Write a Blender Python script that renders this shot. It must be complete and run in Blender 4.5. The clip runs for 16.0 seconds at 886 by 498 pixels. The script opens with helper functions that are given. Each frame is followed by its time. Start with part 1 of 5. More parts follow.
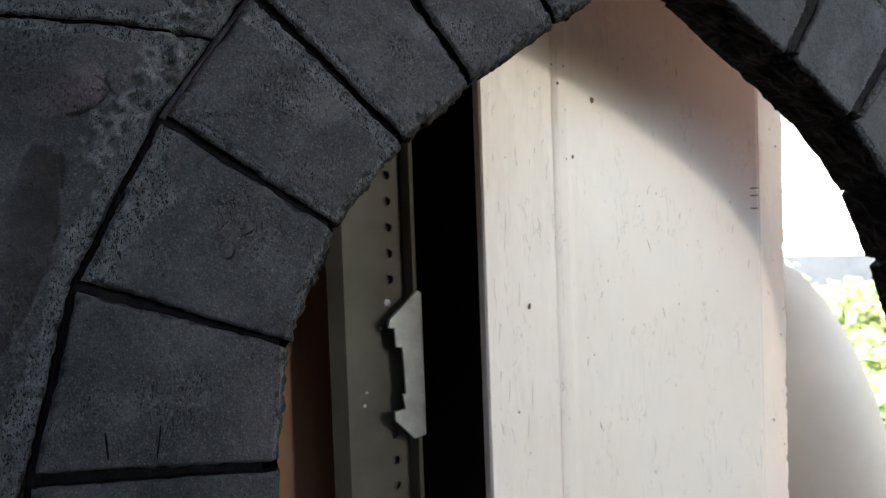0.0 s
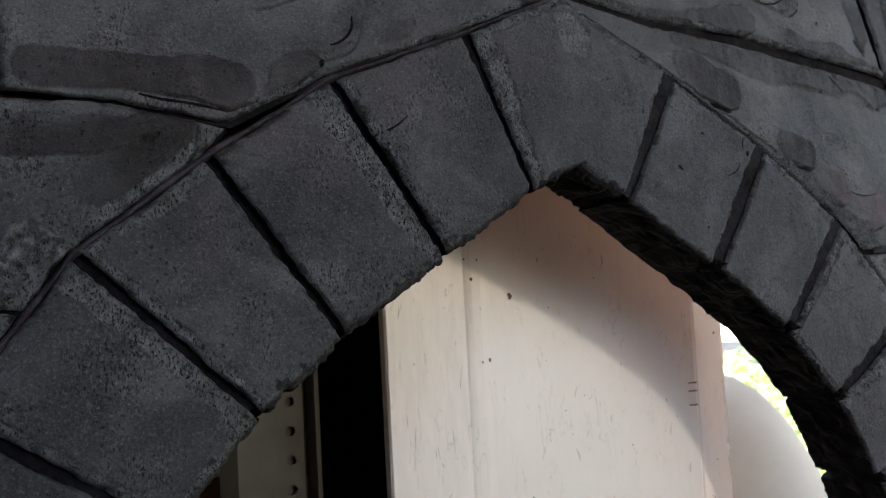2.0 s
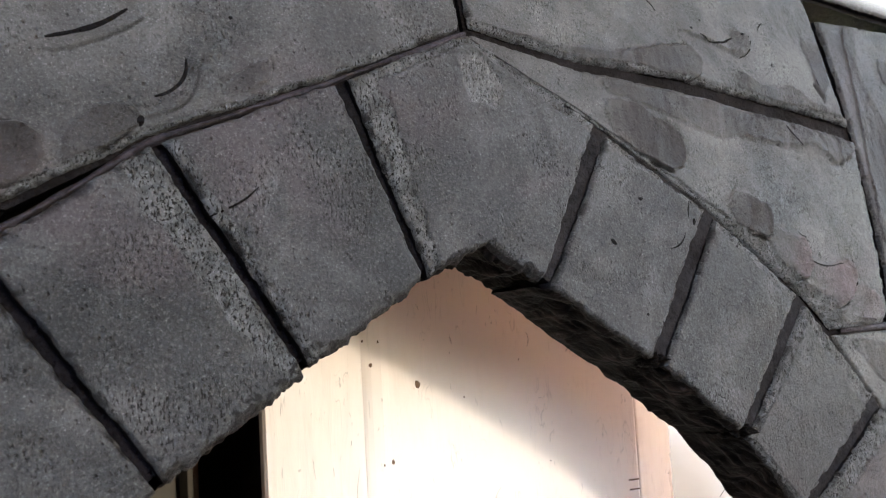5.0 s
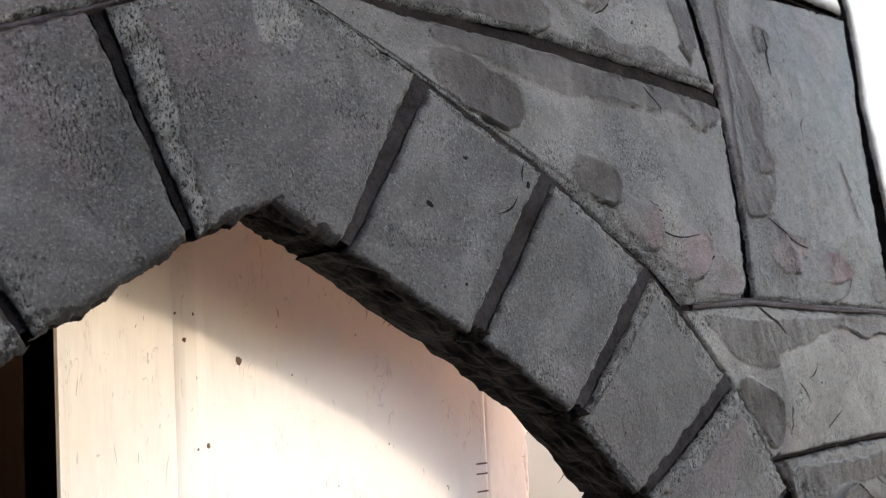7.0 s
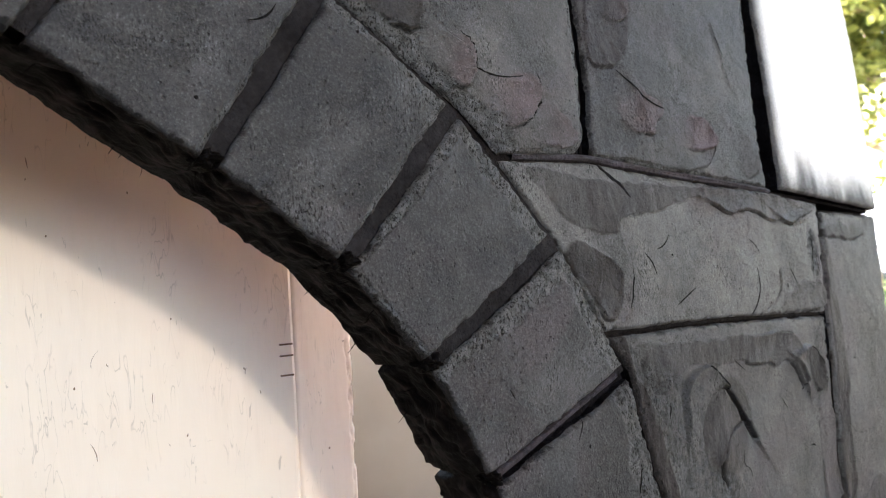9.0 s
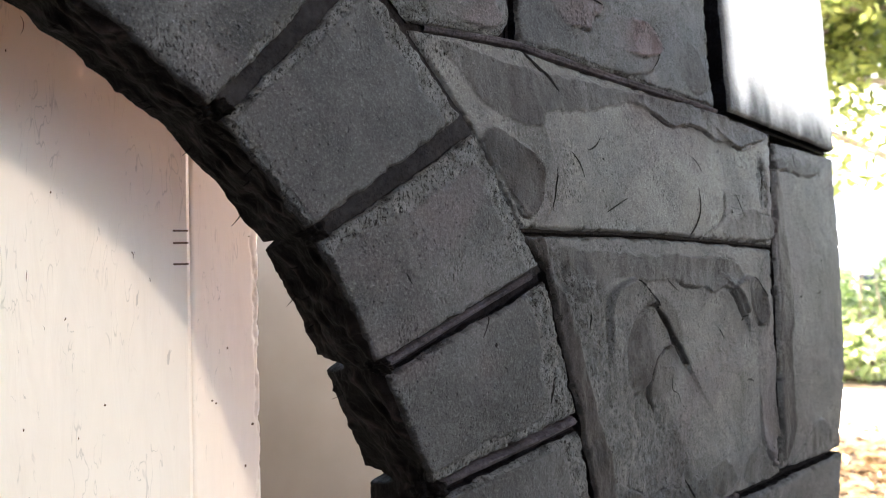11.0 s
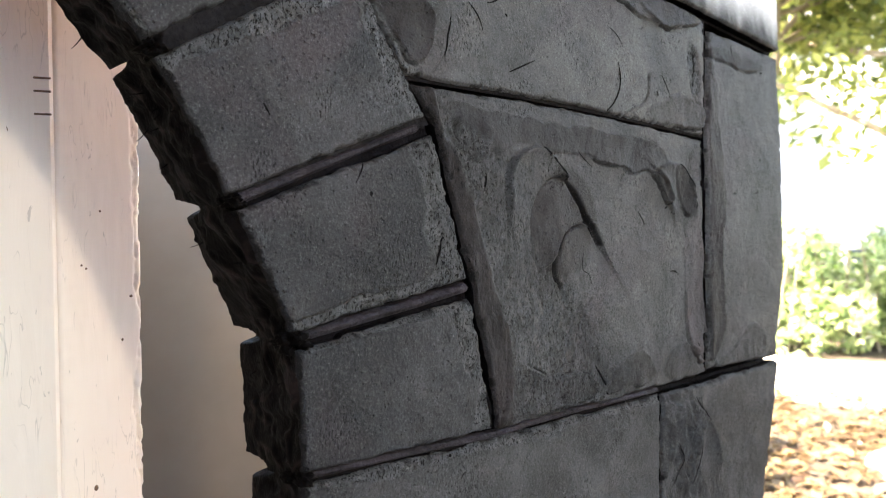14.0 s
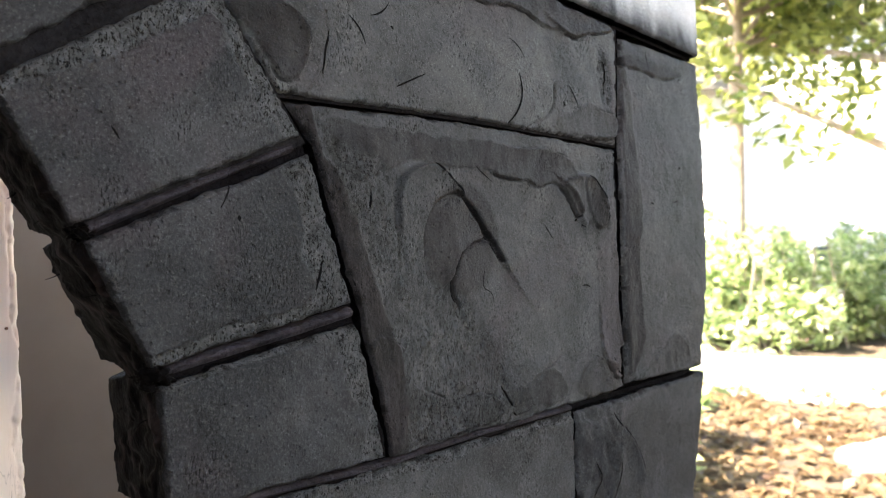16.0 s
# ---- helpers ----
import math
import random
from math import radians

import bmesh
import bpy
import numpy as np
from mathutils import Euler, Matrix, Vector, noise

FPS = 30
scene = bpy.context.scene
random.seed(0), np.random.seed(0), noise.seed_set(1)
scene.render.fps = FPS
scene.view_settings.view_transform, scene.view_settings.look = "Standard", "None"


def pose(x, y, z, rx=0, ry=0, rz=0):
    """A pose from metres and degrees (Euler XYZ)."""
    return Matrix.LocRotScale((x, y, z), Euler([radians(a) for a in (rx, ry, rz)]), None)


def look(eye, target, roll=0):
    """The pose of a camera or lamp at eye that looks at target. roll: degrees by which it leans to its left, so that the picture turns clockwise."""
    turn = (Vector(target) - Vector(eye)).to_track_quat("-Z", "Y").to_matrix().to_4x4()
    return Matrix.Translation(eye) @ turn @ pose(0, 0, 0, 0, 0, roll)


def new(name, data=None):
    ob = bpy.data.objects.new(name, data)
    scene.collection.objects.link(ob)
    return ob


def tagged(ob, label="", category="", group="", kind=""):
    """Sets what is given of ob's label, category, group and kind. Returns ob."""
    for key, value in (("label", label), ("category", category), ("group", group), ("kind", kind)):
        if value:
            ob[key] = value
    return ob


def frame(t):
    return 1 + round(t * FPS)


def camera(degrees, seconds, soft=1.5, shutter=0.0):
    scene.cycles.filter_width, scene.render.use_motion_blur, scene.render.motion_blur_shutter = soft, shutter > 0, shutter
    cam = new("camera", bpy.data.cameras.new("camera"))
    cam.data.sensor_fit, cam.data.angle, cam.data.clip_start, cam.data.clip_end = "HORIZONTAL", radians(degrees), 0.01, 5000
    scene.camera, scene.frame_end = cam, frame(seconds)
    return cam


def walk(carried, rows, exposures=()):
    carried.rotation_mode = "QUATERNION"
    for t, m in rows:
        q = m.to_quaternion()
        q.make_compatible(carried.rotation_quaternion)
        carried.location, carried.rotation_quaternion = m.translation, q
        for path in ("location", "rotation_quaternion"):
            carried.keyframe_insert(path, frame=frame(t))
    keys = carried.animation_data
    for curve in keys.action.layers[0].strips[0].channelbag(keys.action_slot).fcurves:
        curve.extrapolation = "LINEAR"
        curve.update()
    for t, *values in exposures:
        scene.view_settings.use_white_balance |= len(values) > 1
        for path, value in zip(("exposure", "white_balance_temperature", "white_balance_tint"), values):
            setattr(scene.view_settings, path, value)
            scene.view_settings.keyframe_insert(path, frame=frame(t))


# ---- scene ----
import collections

cam = camera(54.0, 16.0, 1.15)
cam.data.dof.use_dof, cam.data.dof.focus_distance, cam.data.dof.aperture_fstop = True, 0.365, 22.0
EYE = 1.45          # height of the panel's middle above the ground
ROWS = [
    (0, -0.5859, -0.3694, -0.0553, 87.77, 2.05, -27.56),
    (0.5, -0.5754, -0.3741, -0.0373, 89.50, 3.39, -29.21),
    (1, -0.5620, -0.3620, -0.0148, 90.85, 3.58, -29.60),
    (1.5, -0.5419, -0.3535, 0.0122, 92.34, 3.65, -29.51),
    (2, -0.5184, -0.3359, 0.0222, 93.33, 3.09, -29.70),
    (2.5, -0.4813, -0.3000, 0.0420, 92.64, 2.08, -30.37),
    (3, -0.4681, -0.2872, 0.0451, 92.76, 1.52, -28.68),
    (3.5, -0.4836, -0.2845, 0.0440, 93.94, 2.89, -30.35),
    (4, -0.4725, -0.2824, 0.0504, 94.52, 2.97, -30.99),
    (6.5, -0.3968, -0.2775, 0.0591, 93.78, 3.46, -35.54),
    (7, -0.3758, -0.2790, 0.0491, 93.10, 2.78, -36.19),
    (7.5, -0.3631, -0.2820, 0.0419, 92.33, 2.89, -36.70),
    (8, -0.3406, -0.2811, 0.0200, 91.60, 2.44, -37.02),
    (8.5, -0.3004, -0.2796, 0.0147, 90.35, 3.12, -37.75),
    (9, -0.2806, -0.2758, 0.0001, 89.80, 2.95, -38.91),
    (9.5, -0.2680, -0.2735, -0.0077, 89.21, 2.14, -39.58),
    (10, -0.2544, -0.2762, -0.0158, 89.26, 1.20, -39.98),
    (12.5, -0.2124, -0.2733, -0.0852, 87.68, -0.13, -39.57),
    (13, -0.1997, -0.2794, -0.0898, 87.38, -0.15, -39.40),
    (13.5, -0.1920, -0.2813, -0.0952, 87.34, -0.50, -39.74),
    (14, -0.1855, -0.2863, -0.0963, 87.14, -0.08, -40.17),
    (14.5, -0.1813, -0.2883, -0.1011, 86.90, -0.04, -40.17),
    (15, -0.1678, -0.2916, -0.1000, 87.17, 0.69, -40.55),
    (15.5, -0.1549, -0.2967, -0.0920, 87.39, 1.14, -41.36),
    (16, -0.1482, -0.2997, -0.0909, 87.52, 1.22, -41.91),
]
EXPOSURES = [(0.0, 3.64, 7150, 10), (1.0, 3.45, 7200, 10), (2.5, 3.39, 7430, 13), (3.2, 3.81, 7730, 14), (4.0, 4.4, 7780, 14), (6.5, 4.68, 7830, 14), (7.5, 4.34, 7830, 14), (8.5, 4.06, 7780, 14), (10.0, 4.13, 7780, 14), (12.5, 3.99, 7810, 13), (14.5, 3.96, 7730, 13), (16.0, 3.61, 7680, 13)]
walk(cam, [(t, pose(x, y, z + EYE, rx, ry, rz)) for t, x, y, z, rx, ry, rz in ROWS], EXPOSURES)

# ---- light ----
SUN_AZ, SUN_EL = radians(-72), radians(50)
world = bpy.data.worlds.new("world")
scene.world = world
world.use_nodes = True
wn = world.node_tree
sky = wn.nodes.new("ShaderNodeTexSky")
sky.sky_type, sky.sun_disc = "NISHITA", False
sky.sun_elevation, sky.sun_rotation = SUN_EL, SUN_AZ
wn.nodes["Background"].inputs["Strength"].default_value = 0.145
wn.links.new(sky.outputs["Color"], wn.nodes["Background"].inputs["Color"])
sun = new("sun", bpy.data.lights.new("sun", "SUN"))
sun.data.energy, sun.data.angle, sun.data.color = 5.0, radians(0.5), (1.0, 0.95, 0.86)
sun_way = Vector((math.sin(SUN_AZ) * math.cos(SUN_EL), math.cos(SUN_AZ) * math.cos(SUN_EL), math.sin(SUN_EL)))
sun.matrix_world = look(sun_way * 30, (0, 0, 0))
# added area lamp for unseen daylight behind the camera, aimed by the post's shadow
LIT = Vector((math.sin(radians(6)) * math.cos(radians(12)), -math.cos(radians(6)) * math.cos(radians(12)), math.sin(radians(12))))
lamp_at = Vector((-0.15, 0.1, EYE)) + LIT * 3.3
front_lamp = new("front_daylight_lamp", bpy.data.lights.new("front_daylight_lamp", "AREA"))
front_lamp.data.shape, front_lamp.data.size, front_lamp.data.size_y = "RECTANGLE", 0.16, 0.16
front_lamp.data.energy, front_lamp.data.color = 2.45, (1.0, 0.935, 0.83)
front_lamp.matrix_world = look(lamp_at, (-0.15, 0.1, EYE))


# ---- materials ----
def nodes_of(name):
    m = bpy.data.materials.new(name)
    m.use_nodes = True
    nt = m.node_tree
    return m, nt, nt.nodes["Principled BSDF"]


def coords(nt, scale=(1, 1, 1)):
    tc = nt.nodes.new("ShaderNodeTexCoord")
    mp = nt.nodes.new("ShaderNodeMapping")
    mp.inputs["Scale"].default_value = scale
    nt.links.new(tc.outputs["Object"], mp.inputs["Vector"])
    return mp.outputs["Vector"]


def noise_tex(nt, vec, scale, detail=4.0, rough=0.6, distort=0.0):
    n = nt.nodes.new("ShaderNodeTexNoise")
    n.inputs["Scale"].default_value, n.inputs["Detail"].default_value = scale, detail
    n.inputs["Roughness"].default_value, n.inputs["Distortion"].default_value = rough, distort
    nt.links.new(vec, n.inputs["Vector"])
    return n.outputs["Fac"]


def ramp(nt, fac, *stops):
    r = nt.nodes.new("ShaderNodeValToRGB")
    e = r.color_ramp.elements
    while len(e) < len(stops):
        e.new(0.5)
    for el, (p, c) in zip(e, stops):
        el.position = p
        el.color = (*c, 1) if len(c) == 3 else c
    nt.links.new(fac, r.inputs["Fac"])
    return r.outputs["Color"]


def grey(v):
    return (v, v, v)


def mix(nt, fac, a, b, kind="MIX"):
    m = nt.nodes.new("ShaderNodeMix")
    m.data_type, m.blend_type = "RGBA", kind
    for sock, value in ((m.inputs[0], fac), (m.inputs[6], a), (m.inputs[7], b)):
        if isinstance(value, bpy.types.NodeSocket):
            nt.links.new(value, sock)
        else:
            sock.default_value = value if not isinstance(value, tuple) else (*value, 1)[:4]
    return m.outputs[2]


def bump(nt, bsdf, *layers):
    """Stack bumps: (height socket, strength, distance)."""
    last = None
    for h, s, d in layers:
        b = nt.nodes.new("ShaderNodeBump")
        b.inputs["Strength"].default_value, b.inputs["Distance"].default_value = s, d
        nt.links.new(h, b.inputs["Height"])
        if last:
            nt.links.new(last, b.inputs["Normal"])
        last = b.outputs["Normal"]
    nt.links.new(last, bsdf.inputs["Normal"])


def attr(nt, name):
    a = nt.nodes.new("ShaderNodeAttribute")
    a.attribute_name = name
    return a.outputs["Fac"]


def simple(name, stops, scale, rough=0.6, metal=0.0, bumps=((60, 0.3, 0.002),), stretch=(1, 1, 1), spec=0.5):
    m, nt, b = nodes_of(name)
    v = coords(nt, stretch)
    nt.links.new(ramp(nt, noise_tex(nt, v, scale, 6.0), *stops), b.inputs["Base Color"])
    b.inputs["Roughness"].default_value, b.inputs["Metallic"].default_value = rough, metal
    b.inputs["Specular IOR Level"].default_value = spec
    bump(nt, b, *[(noise_tex(nt, v, s, 5.0), st, d) for s, st, d in bumps])
    return m


def stone_paint():
    """Charcoal paint sprayed over carved foam: mottled grey, open dash-shaped pores, purplish skim coat, dark nicks,
    and lip shade put into the colour.
    """
    m, nt, b = nodes_of("charcoal_stone_paint")
    v = coords(nt)
    fine = noise_tex(nt, v, 2600, 2.0, 0.6)
    grain = noise_tex(nt, v, 820, 3.0, 0.7)
    lumps = noise_tex(nt, v, 150, 3.0, 0.6)
    cloud = noise_tex(nt, v, 26, 5.0, 0.62, 0.5)
    cloud2 = noise_tex(nt, v, 11, 3.0, 0.55, 0.8)
    patch = noise_tex(nt, v, 34, 4.0, 0.6)
    dash = noise_tex(nt, coords(nt, (1350, 1350, 540)), 1.0, 2.0, 0.55, 0.2)
    pore = noise_tex(nt, coords(nt, (1400, 1400, 620)), 1.0, 3.0, 0.6, 0.3)
    base = ramp(nt, cloud, (0.32, (0.0225, 0.0236, 0.0256)), (0.5, (0.0405, 0.0418, 0.0443)), (0.68, (0.0720, 0.0738, 0.0770)))
    # stones lightened one by one; partly the uneven light on them, put into colour
    base = mix(nt, ramp(nt, attr(nt, "pale"), (0.0, grey(0)), (1.0, grey(1))), base, ramp(nt, cloud, (0.30, (0.0490, 0.0500, 0.0508)), (0.68, (0.1300, 0.1315, 0.1310))))
    base = mix(nt, ramp(nt, cloud2, (0.54, grey(0)), (0.67, grey(0.50))), base, (0.0720, 0.0590, 0.0655))
    base = mix(nt, ramp(nt, grain, (0.53, grey(0)), (0.66, grey(0.42))), base, (0.1120, 0.1120, 0.1140))
    base = mix(nt, ramp(nt, grain, (0.32, grey(0.55)), (0.45, grey(0))), base, (0.0107, 0.0109, 0.0116))
    pink = ramp(nt, grain, (0.55, grey(0)), (0.68, grey(0.45)))
    base = mix(nt, ramp(nt, attr(nt, "skim"), (0.1, grey(0)), (1.0, grey(0.92))), base, ramp(nt, mix(nt, 0.35, cloud, lumps), (0.36, (0.0128, 0.0113, 0.0112)), (0.52, (0.0230, 0.0198, 0.0200)), (0.66, (0.0410, 0.0345, 0.0352))))
    base = mix(nt, ramp(nt, attr(nt, "blush"), (0.1, grey(0)), (1.0, grey(0.85))), base, mix(nt, pink, ramp(nt, cloud, (0.34, (0.0440, 0.0350, 0.0378)), (0.66, (0.0960, 0.0730, 0.0800))), (0.1500, 0.1060, 0.1180)))
    # pores coloured black with lightened rims: their relief shading is in the colour
    open_ = ramp(nt, dash, (0.385, grey(0)), (0.425, grey(1)))
    spread = ramp(nt, patch, (0.48, grey(0.06)), (0.64, grey(0.95)))
    base = mix(nt, spread, base, mix(nt, open_, (0.0050, 0.0051, 0.0053), mix(nt, ramp(nt, dash, (0.52, grey(0)), (0.60, grey(0.5))), base, mix(nt, 1.0, base, (1.6, 1.6, 1.6), "MULTIPLY"))))
    holes = ramp(nt, pore, (0.430, grey(0)), (0.460, grey(1)))
    pm = ramp(nt, attr(nt, "pit"), (0.1, grey(0)), (0.9, grey(0.95)))
    base = mix(nt, pm, base, mix(nt, holes, (0.0062, 0.0062, 0.0065), ramp(nt, lumps, (0.35, (0.0560, 0.0582, 0.0600)), (0.65, (0.1080, 0.1120, 0.1155)))))
    # dark nicks, plus crease shade painted along lips and coat edges
    base = mix(nt, ramp(nt, attr(nt, "nick_shade"), (0.25, grey(0)), (0.8, grey(0.85))), base, (0.0068, 0.0061, 0.0066))
    base = mix(nt, ramp(nt, attr(nt, "bare"), (0.0, grey(0)), (1.0, grey(1))), base, (0.80, 0.80, 0.81))
    # tiny bright specks coloured in for grit that catches the light
    glint = ramp(nt, noise_tex(nt, v, 1500, 2.0, 0.5), (0.60, grey(0)), (0.70, grey(0.75)))
    base = mix(nt, glint, base, mix(nt, 1.0, base, (2.2, 2.2, 2.2), "MULTIPLY"))
    nt.links.new(base, b.inputs["Base Color"])
    nt.links.new(ramp(nt, mix(nt, 0.5, cloud, grain), (0.3, grey(0.46)), (0.7, grey(0.74))), b.inputs["Roughness"])
    b.inputs["Specular IOR Level"].default_value = 0.16
    pits = nt.nodes.new("ShaderNodeTexVoronoi")
    pits.inputs["Scale"].default_value = 300
    nt.links.new(v, pits.inputs["Vector"])
    hole = ramp(nt, pits.outputs["Distance"], (0.05, grey(0)), (0.20, grey(1)))
    few = ramp(nt, noise_tex(nt, v, 45, 2.0), (0.42, grey(1)), (0.54, grey(0)))
    hole = mix(nt, few, hole, grey(1))
    deep_pore = mix(nt, pm, grey(1), holes)
    small_pore = mix(nt, spread, grey(1), open_)
    bump(nt, b, (cloud, 0.4, 0.004), (lumps, 0.6, 0.0022), (deep_pore, 0.9, 0.0026), (small_pore, 0.8, 0.0012), (grain, 0.6, 0.0014), (hole, 0.9, 0.0016), (fine, 0.5, 0.0005))
    return m


def groove_paint(name, dark, light, spec=0.02):
    m, nt, b = nodes_of(name)
    v = coords(nt)
    g = mix(nt, 0.4, noise_tex(nt, v, 60, 5.0), noise_tex(nt, v, 420, 4.0))
    nt.links.new(ramp(nt, g, (0.38, dark), (0.64, light)), b.inputs["Base Color"])
    b.inputs["Roughness"].default_value = 0.7
    b.inputs["Specular IOR Level"].default_value = spec
    bump(nt, b, (noise_tex(nt, v, 220, 5.0), 1.0, 0.0026), (noise_tex(nt, v, 900, 3.0), 0.8, 0.0012))
    return m


def torn_foam():
    m, nt, b = nodes_of("torn_black_foam")
    v = coords(nt)
    # fold ridges browned lighter, hollows blacker: relief light put into the colour
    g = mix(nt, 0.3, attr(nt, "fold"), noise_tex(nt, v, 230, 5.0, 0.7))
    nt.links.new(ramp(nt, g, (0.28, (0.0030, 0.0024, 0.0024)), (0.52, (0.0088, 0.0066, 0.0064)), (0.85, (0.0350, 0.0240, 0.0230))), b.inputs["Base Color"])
    b.inputs["Roughness"].default_value = 0.65
    b.inputs["Specular IOR Level"].default_value = 0.05
    bump(nt, b, (noise_tex(nt, v, 300, 3.0), 0.5, 0.0016), (noise_tex(nt, v, 900, 3.0), 0.6, 0.0010))
    return m


def house_paint():
    """Old cream gloss paint, brushed upright, crazed and specked."""
    m, nt, b = nodes_of("cream_house_paint")
    v = coords(nt)
    stroke = noise_tex(nt, coords(nt, (130, 130, 18)), 1.0, 5.0, 0.6, 0.9)
    wave = noise_tex(nt, coords(nt, (60, 60, 20)), 1.0, 2.0, 0.4)
    crack = noise_tex(nt, coords(nt, (300, 300, 70)), 1.0, 3.0, 0.65, 0.8)
    thin = ramp(nt, crack, (0.298, grey(1)), (0.308, grey(0)))
    base = ramp(nt, noise_tex(nt, v, 9, 5.0), (0.3, (0.80, 0.703, 0.602)), (0.7, (0.85, 0.760, 0.662)))
    line = ramp(nt, noise_tex(nt, coords(nt, (210, 210, 34)), 1.0, 2.0, 0.5, 0.6), (0.488, grey(0)), (0.5, grey(1)), (0.512, grey(0)))
    line = mix(nt, ramp(nt, noise_tex(nt, coords(nt, (60, 60, 22)), 1.0, 3.0), (0.50, grey(0)), (0.60, grey(1))), grey(0), line)
    thin = mix(nt, 1.0, thin, line, "LIGHTEN")
    base = mix(nt, mix(nt, 0.5, thin, grey(0)), base, (0.34, 0.29, 0.24))
    nt.links.new(base, b.inputs["Base Color"])
    b.inputs["Roughness"].default_value = 0.38
    bump(nt, b, (wave, 0.5, 0.0022), (stroke, 0.16, 0.0010), (thin, -0.6, 0.0008))
    return m


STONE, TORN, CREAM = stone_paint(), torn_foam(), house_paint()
GROOVE = groove_paint("black_groove_paint", (0.0048, 0.0045, 0.0050), (0.0120, 0.0112, 0.0126))
GROOVE_WORN = groove_paint("purple_black_groove_paint", (0.0050, 0.0046, 0.0054), (0.0155, 0.0138, 0.0164))
GROOVE_DUSTY = groove_paint("dusty_black_groove_paint", (0.0095, 0.0090, 0.0096), (0.0290, 0.0272, 0.0296))
GROOVE_FILLED = groove_paint("brown_black_joint_filler", (0.0050, 0.0044, 0.0046), (0.0175, 0.0145, 0.0152), 0.04)
BEAD = groove_paint("purple_grey_joint_bead", (0.0090, 0.0077, 0.0096), (0.0560, 0.0468, 0.0565), 0.2)
PINK = simple("bare_pink_foam", [(0.3, (0.84, 0.55, 0.46)), (0.7, (0.89, 0.61, 0.52))], 20, 0.7)
WOOD = simple("red_brown_wood", [(0.3, (0.15, 0.075, 0.038)), (0.7, (0.26, 0.135, 0.070))], 3.0, 0.5, stretch=(9, 9, 1), bumps=((14, 0.3, 0.001),))
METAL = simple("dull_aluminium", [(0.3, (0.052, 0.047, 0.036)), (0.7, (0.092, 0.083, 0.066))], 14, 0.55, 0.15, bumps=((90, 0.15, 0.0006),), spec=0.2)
PLATE = simple("worn_zinc", [(0.3, (0.20, 0.20, 0.19)), (0.75, (0.36, 0.36, 0.345))], 60, 0.45, 0.4, bumps=((140, 0.4, 0.0008),))
# near-black brown that puts the recess's shade into its walls
SHADE_BROWN = simple("shade_dark_brown", [(0.3, (0.036, 0.027, 0.025)), (0.7, (0.075, 0.055, 0.048))], 4, 0.8)
PLASTER = simple("porch_paint", [(0.3, (0.30, 0.26, 0.245)), (0.7, (0.38, 0.33, 0.31))], 5, 0.8)
# unseen floor, darkened to cut the light it bounces up
DECK = simple("low_bounce_floor", [(0.3, (0.085, 0.07, 0.06)), (0.7, (0.15, 0.125, 0.105))], 3.0, 0.8, stretch=(1, 9, 1))
TANK = simple("off_white_plastic", [(0.3, (0.31, 0.246, 0.193)), (0.7, (0.37, 0.300, 0.240))], 5, 0.55, bumps=((25, 0.05, 0.002),), spec=0.25)
SPECK = simple("rusty_speck", [(0.3, (0.08, 0.045, 0.026)), (0.7, (0.20, 0.12, 0.07))], 300, 0.8)
SOIL = simple("leaf_mould_soil", [(0.3, (0.035, 0.024, 0.016)), (0.55, (0.08, 0.056, 0.034)), (0.75, (0.15, 0.115, 0.065))], 3.0, 0.95, bumps=((20, 0.8, 0.03),))
PATH = simple("pale_concrete", [(0.3, (0.42, 0.40, 0.37)), (0.7, (0.55, 0.53, 0.5))], 3, 0.9)
SIDING = simple("white_siding_paint", [(0.3, (0.76, 0.76, 0.75)), (0.7, (0.82, 0.82, 0.81))], 2, 0.55)
# the foundation's shade is put into this dark blue-grey
FOUND = simple("shaded_blue_foundation", [(0.3, (0.045, 0.055, 0.072)), (0.7, (0.07, 0.082, 0.10))], 3, 0.9)
BARK = simple("brown_bark", [(0.3, (0.17, 0.13, 0.095)), (0.7, (0.33, 0.265, 0.20))], 12, 0.9, bumps=((30, 0.8, 0.02),))
ROOF = simple("grey_shingle", [(0.3, (0.14, 0.13, 0.12)), (0.7, (0.24, 0.22, 0.2))], 8, 0.9)


def leaf_material(name, a, b_):
    m, nt, b = nodes_of(name)
    isl = nt.nodes.new("ShaderNodeNewGeometry").outputs["Random Per Island"]
    nt.links.new(ramp(nt, isl, (0.0, a), (1.0, b_)), b.inputs["Base Color"])
    b.inputs["Roughness"].default_value = 0.45
    tr = nt.nodes.new("ShaderNodeBsdfTranslucent")
    nt.links.new(ramp(nt, isl, (0.0, tuple(2.0 * c for c in a)), (1.0, tuple(1.8 * c for c in b_))), tr.inputs["Color"])
    ms = nt.nodes.new("ShaderNodeMixShader")
    ms.inputs[0].default_value = 0.4
    out = nt.nodes["Material Output"]
    nt.links.new(b.outputs[0], ms.inputs[1])
    nt.links.new(tr.outputs[0], ms.inputs[2])
    nt.links.new(ms.outputs[0], out.inputs["Surface"])
    return m


LEAF = leaf_material("green_leaf", (0.10, 0.16, 0.055), (0.40, 0.45, 0.24))
BLOSSOM = leaf_material("white_petal", (0.42, 0.42, 0.40), (0.48, 0.48, 0.46))
CROWN_LEAF = leaf_material("yellow_green_leaf", (0.050, 0.075, 0.016), (0.30, 0.32, 0.10))
LITTER = leaf_material("dry_leaf", (0.05, 0.026, 0.014), (0.22, 0.155, 0.085))


